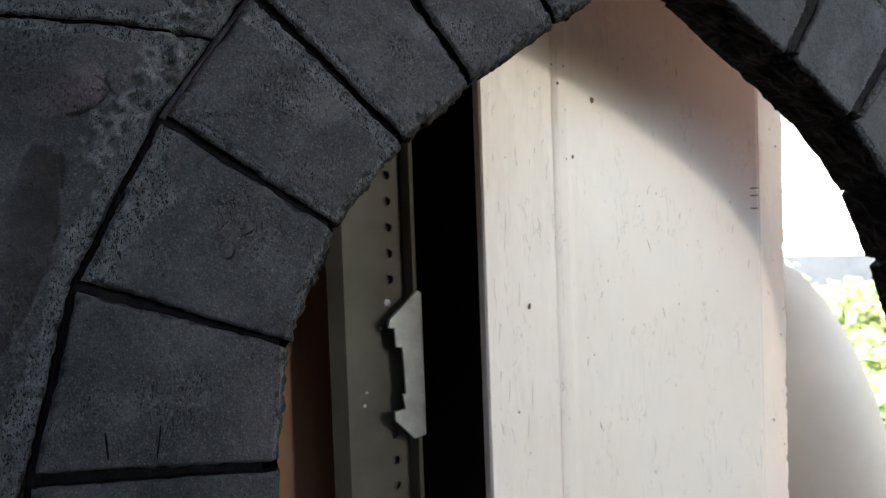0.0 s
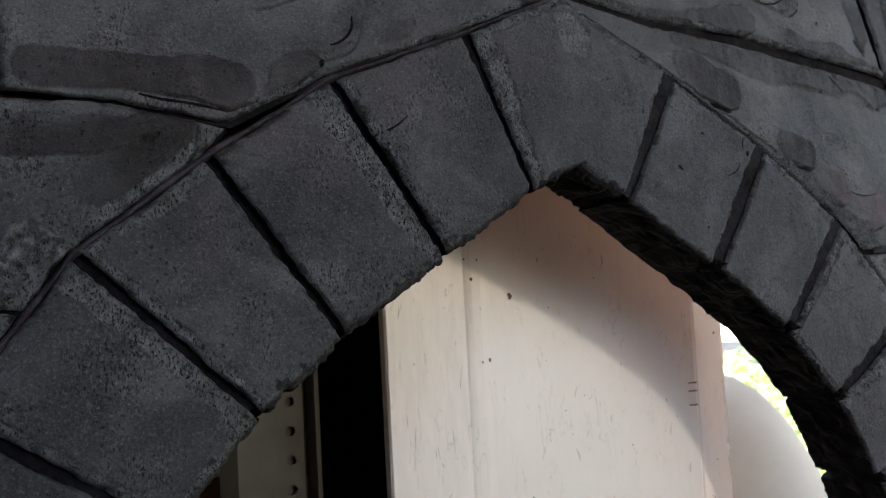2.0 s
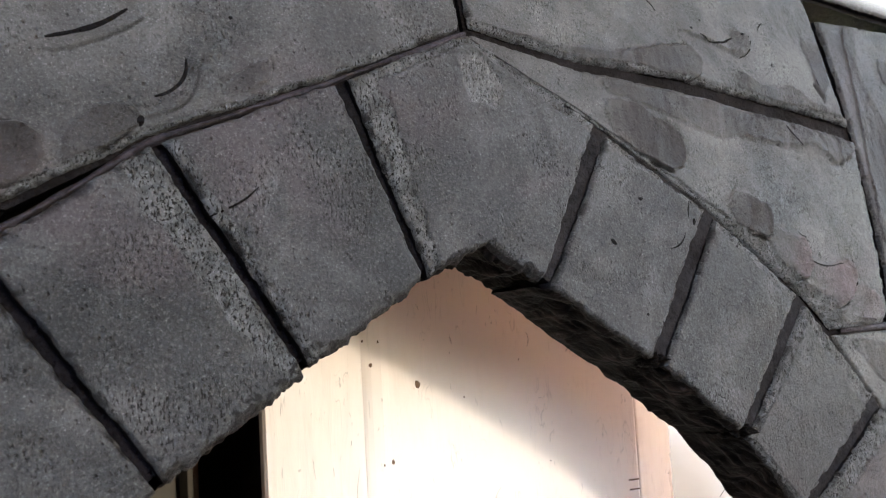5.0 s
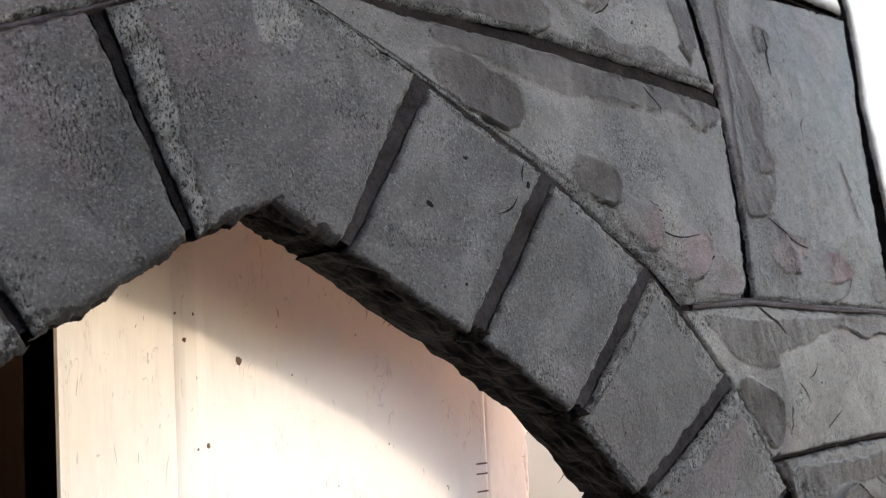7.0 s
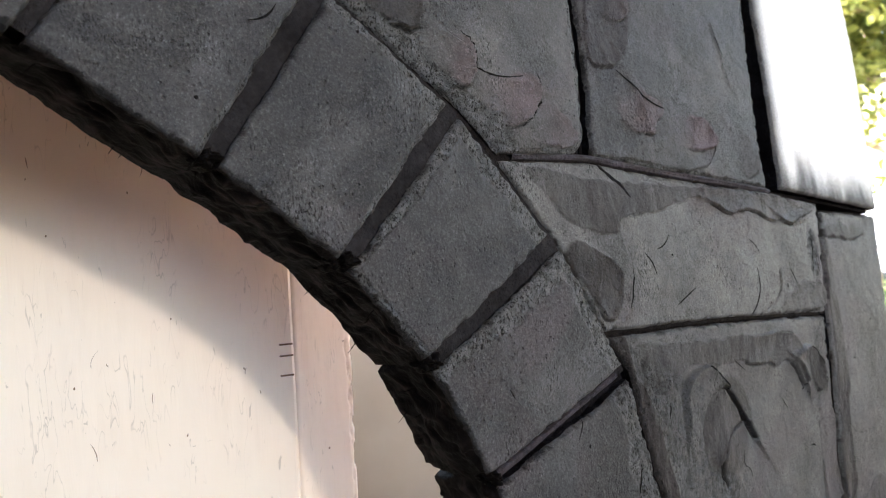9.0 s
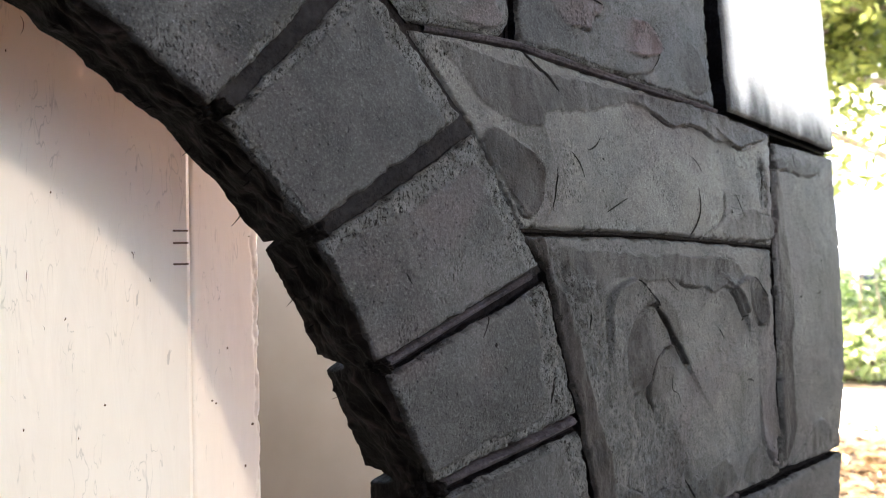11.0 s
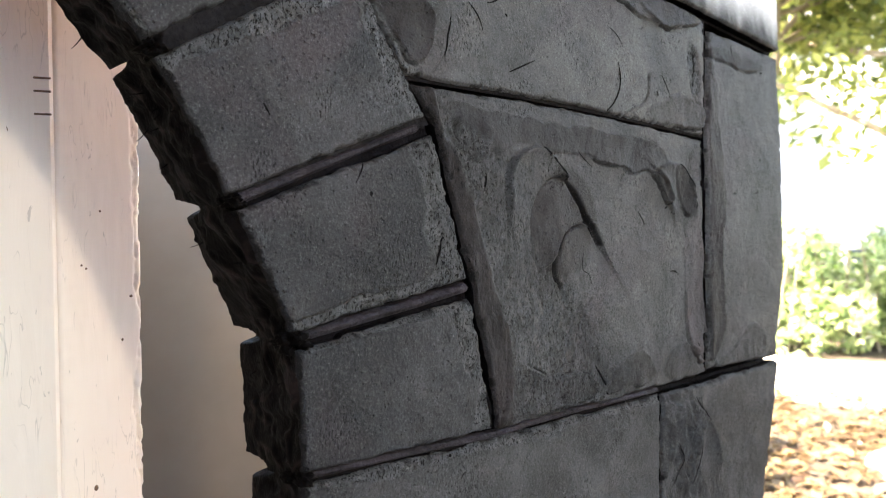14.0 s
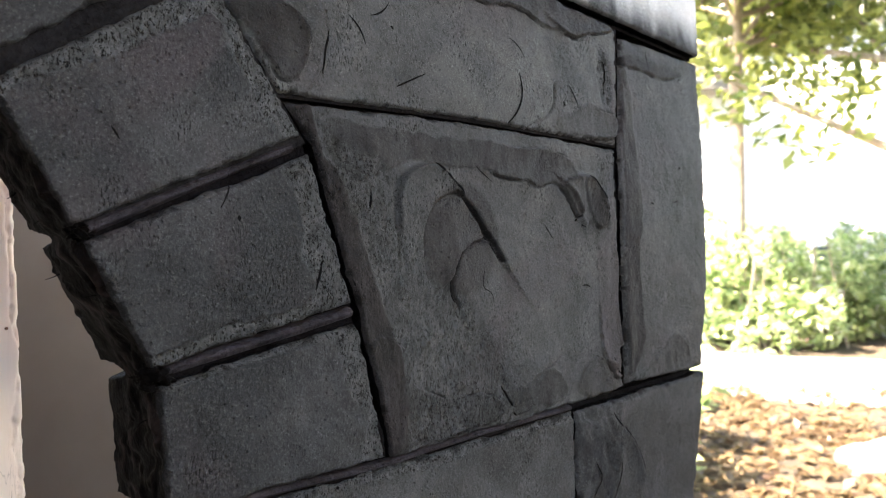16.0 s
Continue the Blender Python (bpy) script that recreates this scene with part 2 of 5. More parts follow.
# ---- building helpers ----
def link(name, me, mat, parent=None, label=""):
    for mm in (mat if isinstance(mat, (list, tuple)) else [mat]):
        me.materials.append(mm)
    ob = new(name, me)
    if parent:
        ob.parent = parent
    if label:
        ob["label"] = label
    return ob


def part(name, bm, mat, parent=None, label="", smooth=False):
    me = bpy.data.meshes.new(name)
    bmesh.ops.recalc_face_normals(bm, faces=bm.faces)
    bm.to_mesh(me)
    bm.free()
    if smooth:
        me.polygons.foreach_set("use_smooth", [True] * len(me.polygons))
    return link(name, me, mat, parent, label)


def box(bm, lo, hi, bevel=0.0, m=None):
    r = bmesh.ops.create_cube(bm, size=1.0)
    vs = r["verts"]
    c = [(a + b) / 2 for a, b in zip(lo, hi)]
    s = [b - a for a, b in zip(lo, hi)]
    for vert in vs:
        vert.co = Vector([c[i] + vert.co[i] * s[i] for i in range(3)])
    if bevel:
        es = {e for vert in vs for e in vert.link_edges}
        r = bmesh.ops.bevel(bm, geom=list(es), offset=bevel, segments=2, affect="EDGES", profile=0.6)
        vs = list({vert for fc in r["faces"] for vert in fc.verts} | {vert for vert in vs if vert.is_valid})
    if m is not None:
        bmesh.ops.transform(bm, matrix=m, verts=vs)
    return vs


def box_part(name, lo, hi, mat, parent=None, label="", bevel=0.0, m=None):
    bm = bmesh.new()
    box(bm, lo, hi, bevel, m)
    return part(name, bm, mat, parent, label)


def empty(name, at=(0, 0, 0)):
    ob = new(name)
    ob.location = at
    ob.empty_display_size = 0.1
    return ob


def lattice(ix, iy, seed):
    h = (ix.astype(np.int64) * 374761393 + iy.astype(np.int64) * 668265263 + seed * 1442695041) & 0xFFFFFFFF
    h = ((h ^ (h >> 13)) * 1274126177) & 0xFFFFFFFF
    return ((h ^ (h >> 16)) & 0xFFFF) / 65535.0


def vnoise(x, y, seed=0):
    x0, y0 = np.floor(x), np.floor(y)
    fx, fy = x - x0, y - y0
    fx, fy = fx * fx * (3 - 2 * fx), fy * fy * (3 - 2 * fy)
    ix, iy = x0.astype(np.int64), y0.astype(np.int64)
    a, b = lattice(ix, iy, seed), lattice(ix + 1, iy, seed)
    c, d = lattice(ix, iy + 1, seed), lattice(ix + 1, iy + 1, seed)
    return (a * (1 - fx) + b * fx) * (1 - fy) + (c * (1 - fx) + d * fx) * fy


def fbm(x, y, seed=0, octaves=4, gain=0.55):
    t, amp, tot = 0.0, 1.0, 0.0
    for o in range(octaves):
        t = t + amp * vnoise(x * 2 ** o, y * 2 ** o, seed + 17 * o)
        tot += amp
        amp *= gain
    return t / tot


def sstep(a, b, x):
    k = np.clip((x - a) / (b - a), 0, 1)
    return k * k * (3 - 2 * k)


# ---- the carved foam panel: u across, v up its face, w into it ----
LEAN = radians(-2.72)
THICK = 0.040
TOPS, LIP_SHADE = [], []


def bulge(u, v):
    u, v = np.clip(u, -0.75, 0.45), np.clip(v, -0.35, 0.35)
    return -0.0062 + 0.0305 * u + 0.0562 * v + 0.1332 * u * u + 0.0686 * u * v + 0.2871 * v * v


def face(u, v, w):
    """World places of the panel's points."""
    u, v, w = np.broadcast_arrays(np.asarray(u, float), np.asarray(v, float), np.asarray(w, float))
    d = bulge(u, v) + w
    return np.stack([u, -math.sin(LEAN) * v + math.cos(LEAN) * d, math.cos(LEAN) * v + math.sin(LEAN) * d + EYE], -1)


def along(line, s):
    """Points at the shares s of a polyline's length."""
    p = np.asarray(line, float)
    seg = np.hypot(*(p[1:] - p[:-1]).T)
    at = np.concatenate([[0], np.cumsum(seg)])
    return np.stack([np.interp(s * at[-1], at, p[:, k]) for k in (0, 1)], -1), at[-1]


def grid_mesh(name, co, attrs, mat_index=None):
    """A mesh of grids: co is a list of (rows, cols, 3) arrays."""
    verts, faces, mats, base = [], [], [], 0
    for k, g in enumerate(co):
        r, c = g.shape[:2]
        verts.append(g.reshape(-1, 3))
        i = (np.arange(r - 1)[:, None] * c + np.arange(c - 1)[None]).ravel() + base
        faces.append(np.stack([i, i + 1, i + c + 1, i + c], -1))
        mats.append(np.full(len(i), mat_index[k] if mat_index else 0))
        base += r * c
    verts, faces, mats = np.concatenate(verts), np.concatenate(faces), np.concatenate(mats)
    me = bpy.data.meshes.new(name)
    me.vertices.add(len(verts))
    me.vertices.foreach_set("co", verts.astype(np.float32).ravel())
    me.loops.add(faces.size)
    me.loops.foreach_set("vertex_index", faces.astype(np.int32).ravel())
    me.polygons.add(len(faces))
    me.polygons.foreach_set("loop_start", np.arange(0, faces.size, 4, dtype=np.int32))
    me.polygons.foreach_set("material_index", mats.astype(np.int32))
    me.polygons.foreach_set("use_smooth", np.ones(len(faces), bool))
    me.update()
    for key, values in attrs.items():
        full = np.zeros(len(verts), np.float32)
        full[:len(values)] = values
        me.attributes.new(key, "FLOAT", "POINT").data.foreach_set("value", full)
    return me


def coons(low, high, start, end, s, t):
    """A grid of points between four polylines; start and end run from low to high."""
    A, B = along(low, s)[0], along(high, s)[0]
    start = [low[0], high[0]] if start is None else start
    end = [low[-1], high[-1]] if end is None else end
    C, D = along(start, t)[0], along(end, t)[0]
    S, T = s[None, :, None], t[:, None, None]
    a, b, c, d = (np.asarray(p, float) for p in (low[0], low[-1], high[0], high[-1]))
    flat = (1 - S) * (1 - T) * a + S * (1 - T) * b + (1 - S) * T * c + S * T * d
    return (1 - T) * A[None] + T * B[None] + (1 - S) * C[:, None] + S * D[:, None] - flat


def ridge(u, v, line, lift, width, sharp=0.0011):
    """A lip along a polyline: it falls off slowly to the left of its way and sharply to the right."""
    best, side, right_ = np.full_like(u, 9.0), np.ones_like(u), np.zeros_like(u)
    line = np.asarray(line, float)
    for _ in range(2):
        line = np.concatenate([line[:1], np.stack([0.75 * line[:-1] + 0.25 * line[1:], 0.25 * line[:-1] + 0.75 * line[1:]], 1).reshape(-1, 2), line[-1:]])
    for (ax, ay), (bx, by) in zip(line[:-1], line[1:]):
        dx, dy = bx - ax, by - ay
        k = np.clip(((u - ax) * dx + (v - ay) * dy) / (dx * dx + dy * dy), 0, 1)
        d = np.hypot(u - ax - k * dx, v - ay - k * dy)
        sd = np.sign(dx * (v - ay) - dy * (u - ax))
        side = np.where(d < best, sd, side)
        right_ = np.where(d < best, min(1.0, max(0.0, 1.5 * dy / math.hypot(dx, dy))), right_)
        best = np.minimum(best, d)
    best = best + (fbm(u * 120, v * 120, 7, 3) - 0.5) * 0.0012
    # shade at the lip's foot, kept as a mask for the colour
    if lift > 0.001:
        LIP_SHADE.append(np.exp(-((best - 0.8 * sharp) / 0.0009) ** 2) * (side < 0) * right_ * min(1.0, lift / 0.0022))
    return lift * np.where(side > 0, np.exp(-np.abs(best) / width), np.exp(-(best / sharp) ** 2))


def inside_of(u, v, outline):
    """Metres inside (above nought) or outside a rounded closed outline."""
    p = np.asarray(outline, float)
    for _ in range(2):
        nx = np.roll(p, -1, 0)
        p = np.stack([0.75 * p + 0.25 * nx, 0.25 * p + 0.75 * nx], 1).reshape(-1, 2)
    best, odd = np.full_like(u, 9.0), np.zeros(u.shape, bool)
    for (ax, ay), (bx, by) in zip(p, np.roll(p, -1, 0)):
        dx, dy = bx - ax, by - ay
        k = np.clip(((u - ax) * dx + (v - ay) * dy) / (dx * dx + dy * dy + 1e-12), 0, 1)
        best = np.minimum(best, np.hypot(u - ax - k * dx, v - ay - k * dy))
        odd ^= ((ay > v) != (by > v)) & (u < ax + dx * (v - ay) / (dy if abs(dy) > 1e-9 else 1e-9))
    return np.where(odd, best, -best)


def carved(name, low, high, parent, proud=0.0, gaps=(3, 3, 3, 3), deep="", step=0.85, pits=(), skims=(), relief=None, torn=False, bare=None, seed=1, label="", round_=1.4, rough=1.0,
           start=None, end=None, cut=(0.04, 0.04), pale=0.0, floor_mat=None, coats=(), fray=0.0016, notched=False):
    """One carved block between the polylines low and high (both run the same way). gaps: millimetres kept free at start, end, low and
    high. deep: sides (s, e, l, h) that run through the whole thickness. pits: (side, width in mm). skims: (u, v, ru, rv, turn, height in mm).
    torn: the low side is the ragged cut of the opening."""
    wide = (along(low, np.zeros(1))[1] + along(high, np.zeros(1))[1]) / 2
    a0, b0 = along(low, np.array([0.5]))[0][0], along(high, np.array([0.5]))[0][0]
    tall = float(np.hypot(*(b0 - a0)))
    ns, nt_ = max(8, int(wide * 1000 / step)), max(8, int(tall * 1000 / step))
    s = np.linspace(0, 1, ns + 1)
    t = np.linspace(0, 1, nt_ + 1)
    g = [x / 1000 for x in gaps]
    s2 = g[0] / wide + s * (1 - (g[0] + g[1]) / wide)
    t2 = g[2] / tall + t * (1 - (g[2] + g[3]) / tall)
    uv = coons(low, high, start, end, s2, t2)
    A, B = uv[0], uv[-1]
    u, v = uv[..., 0], uv[..., 1]
    S, T = np.meshgrid(s, t)
    ds, de = S * wide, (1 - S) * wide
    dl, dh = T * tall, (1 - T) * tall
    # wavy outline
    cu, cv = u.mean(), v.mean()
    edge = np.minimum(np.minimum(ds, de), np.minimum(dl, dh))
    pull = np.exp(-edge / 0.004) * ((fbm(u * 60, v * 60, seed, 2) - 0.5) * 0.0016 + (fbm(u * 240, v * 240, seed + 1, 3) - 0.5) * 0.0018) * rough
    rr = np.hypot(u - cu, v - cv) + 1e-6
    u2, v2 = u - pull * (u - cu) / rr, v - pull * (v - cv) / rr
    if torn:
        ragged = np.exp(-dl / 0.0025) * ((fbm(u * 130, v * 130, seed + 58, 2) - 0.5) * 1.2 + (fbm(u * 420, v * 420, seed + 59, 2) - 0.5) * 0.9) * (fray - 0.0008)
        out = (A - B) / np.hypot(*(A - B).T)[:, None]
        u2, v2 = u2 + ragged * out[None, :, 0], v2 + ragged * out[None, :, 1]
    # height: positive stands out
    h = np.full_like(u, proud)
    h -= 0.0022 * (1 - sstep(0, round_ / 1000, edge)) ** 1.5
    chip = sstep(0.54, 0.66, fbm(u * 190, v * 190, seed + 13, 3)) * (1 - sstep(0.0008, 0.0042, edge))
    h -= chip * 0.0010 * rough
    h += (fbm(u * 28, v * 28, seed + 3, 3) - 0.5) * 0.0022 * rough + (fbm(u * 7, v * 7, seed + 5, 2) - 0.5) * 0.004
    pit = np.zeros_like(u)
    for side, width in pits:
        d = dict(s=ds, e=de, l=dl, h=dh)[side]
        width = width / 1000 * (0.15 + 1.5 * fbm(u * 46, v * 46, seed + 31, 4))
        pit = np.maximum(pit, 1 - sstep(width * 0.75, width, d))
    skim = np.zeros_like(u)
    nick_shade = chip * 0.75 * rough
    for k, (su, sv, ru, rv, turn, high_mm) in enumerate(skims):
        c_, s_ = math.cos(radians(turn)), math.sin(radians(turn))
        x, y = ((u - su) * c_ + (v - sv) * s_) / ru, (-(u - su) * s_ + (v - sv) * c_) / rv
        wave = 0.10 * np.abs(np.sin(np.arctan2(y, x) * 2.5 + k + seed)) + (fbm(u * 30, v * 30, seed + 41 + k, 3) - 0.5) * 0.9 + (fbm(u * 170, v * 170, seed + 43, 3) - 0.5) * 0.22
        q = np.hypot(x, y) + wave
        lip = radians(-35 + 70 * math.sin(3.1 * k + seed))
        way = x * math.cos(lip) + y * math.sin(lip)
        kept = sstep(-1.0, 0.1, way + (fbm(u * 60, v * 60, seed + 45, 3) - 0.5) * 1.2)
        m_ = (1 - sstep(0.95, 1.03, q)) * (0.25 + 0.75 * kept)
        skim = np.maximum(skim, m_)
        h += m_ * high_mm / 1000 * np.clip(0.4 + 0.7 * way, 0.1, 1.0) * 1.2
        # shade under the skim's lip side, put into the colour
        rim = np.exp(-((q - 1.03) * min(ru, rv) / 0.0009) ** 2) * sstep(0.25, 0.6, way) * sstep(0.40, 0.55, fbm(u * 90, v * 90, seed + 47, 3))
        nick_shade = np.maximum(nick_shade, rim)
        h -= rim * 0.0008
    blush = np.zeros_like(u)
    for k, (tone, outline) in enumerate(coats):
        d = inside_of(u, v, outline) + (fbm(u * 70, v * 70, seed + 141 + k, 3) - 0.5) * 0.004 + (fbm(u * 300, v * 300, seed + 143, 2) - 0.5) * 0.0014
        mid = np.mean(np.asarray(outline, float), 0)
        way = ((u - mid[0]) - 0.6 * (v - mid[1])) / (np.hypot(u - mid[0], v - mid[1]) + 1e-6)
        m_ = sstep(-0.0007, 0.0007, d)
        streak = 0.9 + 0.4 * (fbm(u * 150, v * 34, seed + 145, 3) - 0.5) * 2
        if tone > 0:
            skim = np.maximum(skim, m_ * tone * np.clip(streak, 0.4, 1.0))
        else:
            span = np.ptp(np.asarray(outline, float), 0).max() * 0.5
            fade = 0.2 + 0.8 * sstep(-0.75, 0.45, ((u - mid[0]) - 0.6 * (v - mid[1])) / span + (fbm(u * 60, v * 60, seed + 146, 3) - 0.5))
            m_ = m_ * fade
            blush = np.maximum(blush, -m_ * tone)
            skim = skim * (1 - m_ * 0.7)
        h += m_ * (0.0008 + 0.0014 * np.exp(-np.abs(d) / 0.004) * sstep(-0.2, 0.6, way)) + m_ * (fbm(u * 150, v * 50, seed + 147, 3) - 0.5) * 0.0013
        # one-sided edge shade of the coat, painted in as well as cut
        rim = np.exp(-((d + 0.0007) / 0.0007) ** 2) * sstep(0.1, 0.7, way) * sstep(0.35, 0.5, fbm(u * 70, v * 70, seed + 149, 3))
        nick_shade = np.maximum(nick_shade, rim)
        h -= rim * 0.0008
    if relief is not None:
        dh_, sk_, pt_ = relief(u, v)
        h += dh_
        skim = np.maximum(skim, sk_)
        pit = np.maximum(pit, pt_)
        for c_ in LIP_SHADE:
            nick_shade = np.maximum(nick_shade, c_)
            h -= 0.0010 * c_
    LIP_SHADE.clear()
    cell = fbm(u * 520, v * 260, seed + 9, 3, 0.6)
    h -= pit * (0.0006 + 0.0010 * sstep(0.45, 0.72, cell))
    if torn:
        nick_shade = np.maximum(nick_shade, 1 - sstep(0.25 * fray, fray, dl - 1.4 * fray * sstep(0.5, 0.75, fbm(u * 260, v * 260, seed + 57, 3))))
        h -= (fray - 0.0008) * (1 - sstep(0, 1.6 * fray, dl))
    top = face(u2, v2, -h)
    TOPS.append((u2.ravel(), v2.ravel(), h.ravel()))
    grids, mats = [top], [0]
    attrs = {"pale": np.full(u.size, pale), "pit": pit.ravel(), "skim": skim.ravel(), "nick_shade": nick_shade.ravel(), "blush": blush.ravel(), "bare": (bare(u, v) if bare else np.zeros_like(u)).ravel()}
    for side, sel in (("s", np.s_[:, 0]), ("e", np.s_[:, -1]), ("l", np.s_[0, :]), ("h", np.s_[-1, :])):
        eu, ev, eh = u2[sel], v2[sel], h[sel]
        if side == "l" and torn:
            n = 46
            k = np.linspace(0, 1, n)[:, None]
            through_w = (cut[0] + (cut[1] - cut[0]) * s)[None]
            w = -eh[None] * (1 - k) + through_w * k
            arc = np.broadcast_to(s[None] * wide, w.shape)
            du, dv = (A - B)[:, 0], (A - B)[:, 1]
            q = np.hypot(du, dv)
            du, dv = du / q, dv / q
            slip = w + 0.3 * arc + (fbm(arc * 55, w * 70, seed + 50, 3) - 0.5) * 0.024
            big = fbm(arc * 48, w * 60, seed + 51, 2, 0.5) - 0.5
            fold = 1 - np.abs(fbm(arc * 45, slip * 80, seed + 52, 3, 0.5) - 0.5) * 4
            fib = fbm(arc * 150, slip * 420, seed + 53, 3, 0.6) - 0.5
            tooth = sstep(0.60, 0.78, fbm(arc * 260, w * 90, seed + 55, 2)) * sstep(0.5, 1.0, k)
            jag = (big * 0.0064 + np.clip(fold, -0.4, 1) * 0.0019 + fib * 0.0009 + tooth * 0.0016 - 0.0006) * sstep(0, 0.10, k)
            ends = np.minimum(arc, wide - arc)
            bite = np.hypot(ends / 0.0042, (w - through_w) / 0.0150)
            jag = jag * (0.35 + 0.65 * sstep(0, 0.008, ends)) * (1 - 0.6 * sstep(0.55, 0.9, k))
            if notched:
                jag = jag - 0.0075 * (1 - sstep(0.85, 1.1, bite))
            # past the carved groove the torn wall closes over the joint
            gu, gv = A[-1] - A[0]
            gl = math.hypot(gu, gv)
            over = (-g[0] * (1 - s)[None] + g[1] * s[None]) * sstep(0.05, 0.16, k)
            gu, gv = gu / gl * over, gv / gl * over
            grids.append(face(eu[None] + du[None] * jag + gu, ev[None] + dv[None] * jag + gv, w))
            at = sum(x.shape[0] * x.shape[1] for x in grids[:-1])
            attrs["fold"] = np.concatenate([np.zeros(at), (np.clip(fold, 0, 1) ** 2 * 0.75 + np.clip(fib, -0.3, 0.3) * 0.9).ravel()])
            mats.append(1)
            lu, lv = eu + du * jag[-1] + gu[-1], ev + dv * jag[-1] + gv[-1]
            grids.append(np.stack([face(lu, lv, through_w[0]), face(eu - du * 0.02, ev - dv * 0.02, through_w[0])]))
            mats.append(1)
            continue
        through_ = side in deep
        down = THICK if through_ else 0.011
        k = np.linspace(0, 1, 9 if through_ else 5)[:, None]
        w = -eh[None] * (1 - k) + down * k
        q = np.broadcast_to(np.arange(len(eu))[None] * step / 1000, w.shape)
        jag = (fbm(q * 150, w * 150, seed + 61, 4) - 0.6) * 0.0022 * sstep(0, 0.3, k)
        wu, wv = eu - cu, ev - cv
        wr = np.hypot(wu, wv) + 1e-6
        grids.append(face(eu[None] + jag * (wu / wr)[None], ev[None] + jag * (wv / wr)[None], w))
        mats.append(1 if through_ else 2)
    me = grid_mesh(name, grids, attrs, mats)
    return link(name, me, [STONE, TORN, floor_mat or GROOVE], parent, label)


def slab(low, high, w0, w1, parent, cut=0.0, start=None, end=None, mat=None):
    """A piece of the backing sheet behind a block; cut: metres taken off the low side."""
    s, t = np.linspace(0, 1, 13), np.linspace(0, 1, 7)
    uv = coons(low, high, start, end, s, t)
    d = uv[-1] - uv[0]
    uv[0] += d / np.maximum(np.hypot(*d.T), 1e-6)[:, None] * cut
    f, b = face(uv[..., 0], uv[..., 1], w0), face(uv[..., 0], uv[..., 1], w1)
    grids = [f, b] + [np.stack([f[sel], b[sel]]) for sel in (np.s_[0], np.s_[-1], np.s_[:, 0], np.s_[:, -1])]
    return link("backing", grid_mesh("backing", grids, {}, [0, 1, 0, 0, 0, 0]), [mat or GROOVE, PINK], parent)


# trowelled patches of skim coat by stone: tone (dark above nought, pinkish below) and outline
COATS = collections.defaultdict(list)


def coat(key, tone, *outline):
    COATS[key].append((tone, outline))


coat("swirl", 0.8, (0.0477, -0.0523), (0.0713, -0.0539), (0.1092, -0.0565), (0.1534, -0.0582), (0.2030, -0.0603), (0.2142, -0.0649), (0.2212, -0.0738), (0.2233, -0.0863), (0.2202, -0.0950), (0.2154, -0.0951), (0.2112, -0.0880), (0.2043, -0.0785), (0.1944, -0.0752), (0.1852, -0.0818), (0.1772, -0.0750), (0.1546, -0.0750), (0.1501, -0.0713), (0.1295, -0.0707), (0.1084, -0.0686), (0.0907, -0.0680), (0.0700, -0.0784), (0.0631, -0.0763), (0.0534, -0.0672))
coat("swirl", -0.55, (0.2432, -0.0681), (0.2560, -0.0610), (0.2528, -0.1361), (0.2540, -0.1886), (0.2387, -0.1802), (0.2341, -0.1542), (0.2353, -0.1289), (0.2340, -0.1035))
coat("swirl", 0.75, (0.2255, -0.0737), (0.2350, -0.0727), (0.2420, -0.0810), (0.2449, -0.0938), (0.2405, -0.1019), (0.2329, -0.1003), (0.2291, -0.0909))
coat("swirl", 1, (0.0647, -0.1414), (0.0901, -0.1458), (0.0909, -0.1662), (0.1059, -0.1758), (0.1449, -0.1767), (0.1547, -0.1921), (0.1062, -0.1929), (0.0720, -0.1926), (0.0700, -0.1737))
coat("swirl", 0.6, (0.1735, -0.1904), (0.1769, -0.1762), (0.1847, -0.1718), (0.1957, -0.1754), (0.2005, -0.1911))
coat("swirl", 0.6, (0.2103, -0.1925), (0.2141, -0.1790), (0.2279, -0.1721), (0.2425, -0.1742), (0.2540, -0.1886), (0.2562, -0.1938))
coat("swirl", 0.5, (0.1496, -0.1758), (0.1586, -0.1926), (0.1720, -0.1902), (0.1682, -0.1781))
coat("swirl", 0.55, (0.1053, -0.0900), (0.1159, -0.0840), (0.1265, -0.0848), (0.1337, -0.0900), (0.1415, -0.0990), (0.1459, -0.1053), (0.1322, -0.1058), (0.1245, -0.1105), (0.1186, -0.1216), (0.1101, -0.1291), (0.1024, -0.1132))
coat("edge", 0.85, (0.2745, -0.0057), (0.2852, -0.0078), (0.2842, -0.0525), (0.2860, -0.0832), (0.2822, -0.1002), (0.2762, -0.1137), (0.2775, -0.1306), (0.2770, -0.1508), (0.2798, -0.1713), (0.2643, -0.1898), (0.2593, -0.1826), (0.2640, -0.1036))
coat("edge", 0.5, (0.2644, -0.1925), (0.2859, -0.1856), (0.3172, -0.1660), (0.3325, -0.1764), (0.3345, -0.1913))
coat("pale", 0.85, (-0.0132, 0.0347), (0.0152, 0.0310), (0.0528, 0.0259), (0.0975, 0.0261), (0.1501, 0.0249), (0.2136, 0.0219), (0.2789, 0.0150), (0.2605, 0.0107), (0.2307, 0.0033), (0.2023, 0.0053), (0.1852, 0.0119), (0.1684, 0.0132), (0.1536, 0.0088), (0.1410, 0.0145), (0.1296, 0.0207), (0.1106, 0.0173), (0.0763, 0.0117), (0.0536, 0.0099), (0.0491, 0.0018), (0.0296, 0.0026), (0.0122, 0.0095), (0.0001, 0.0224))
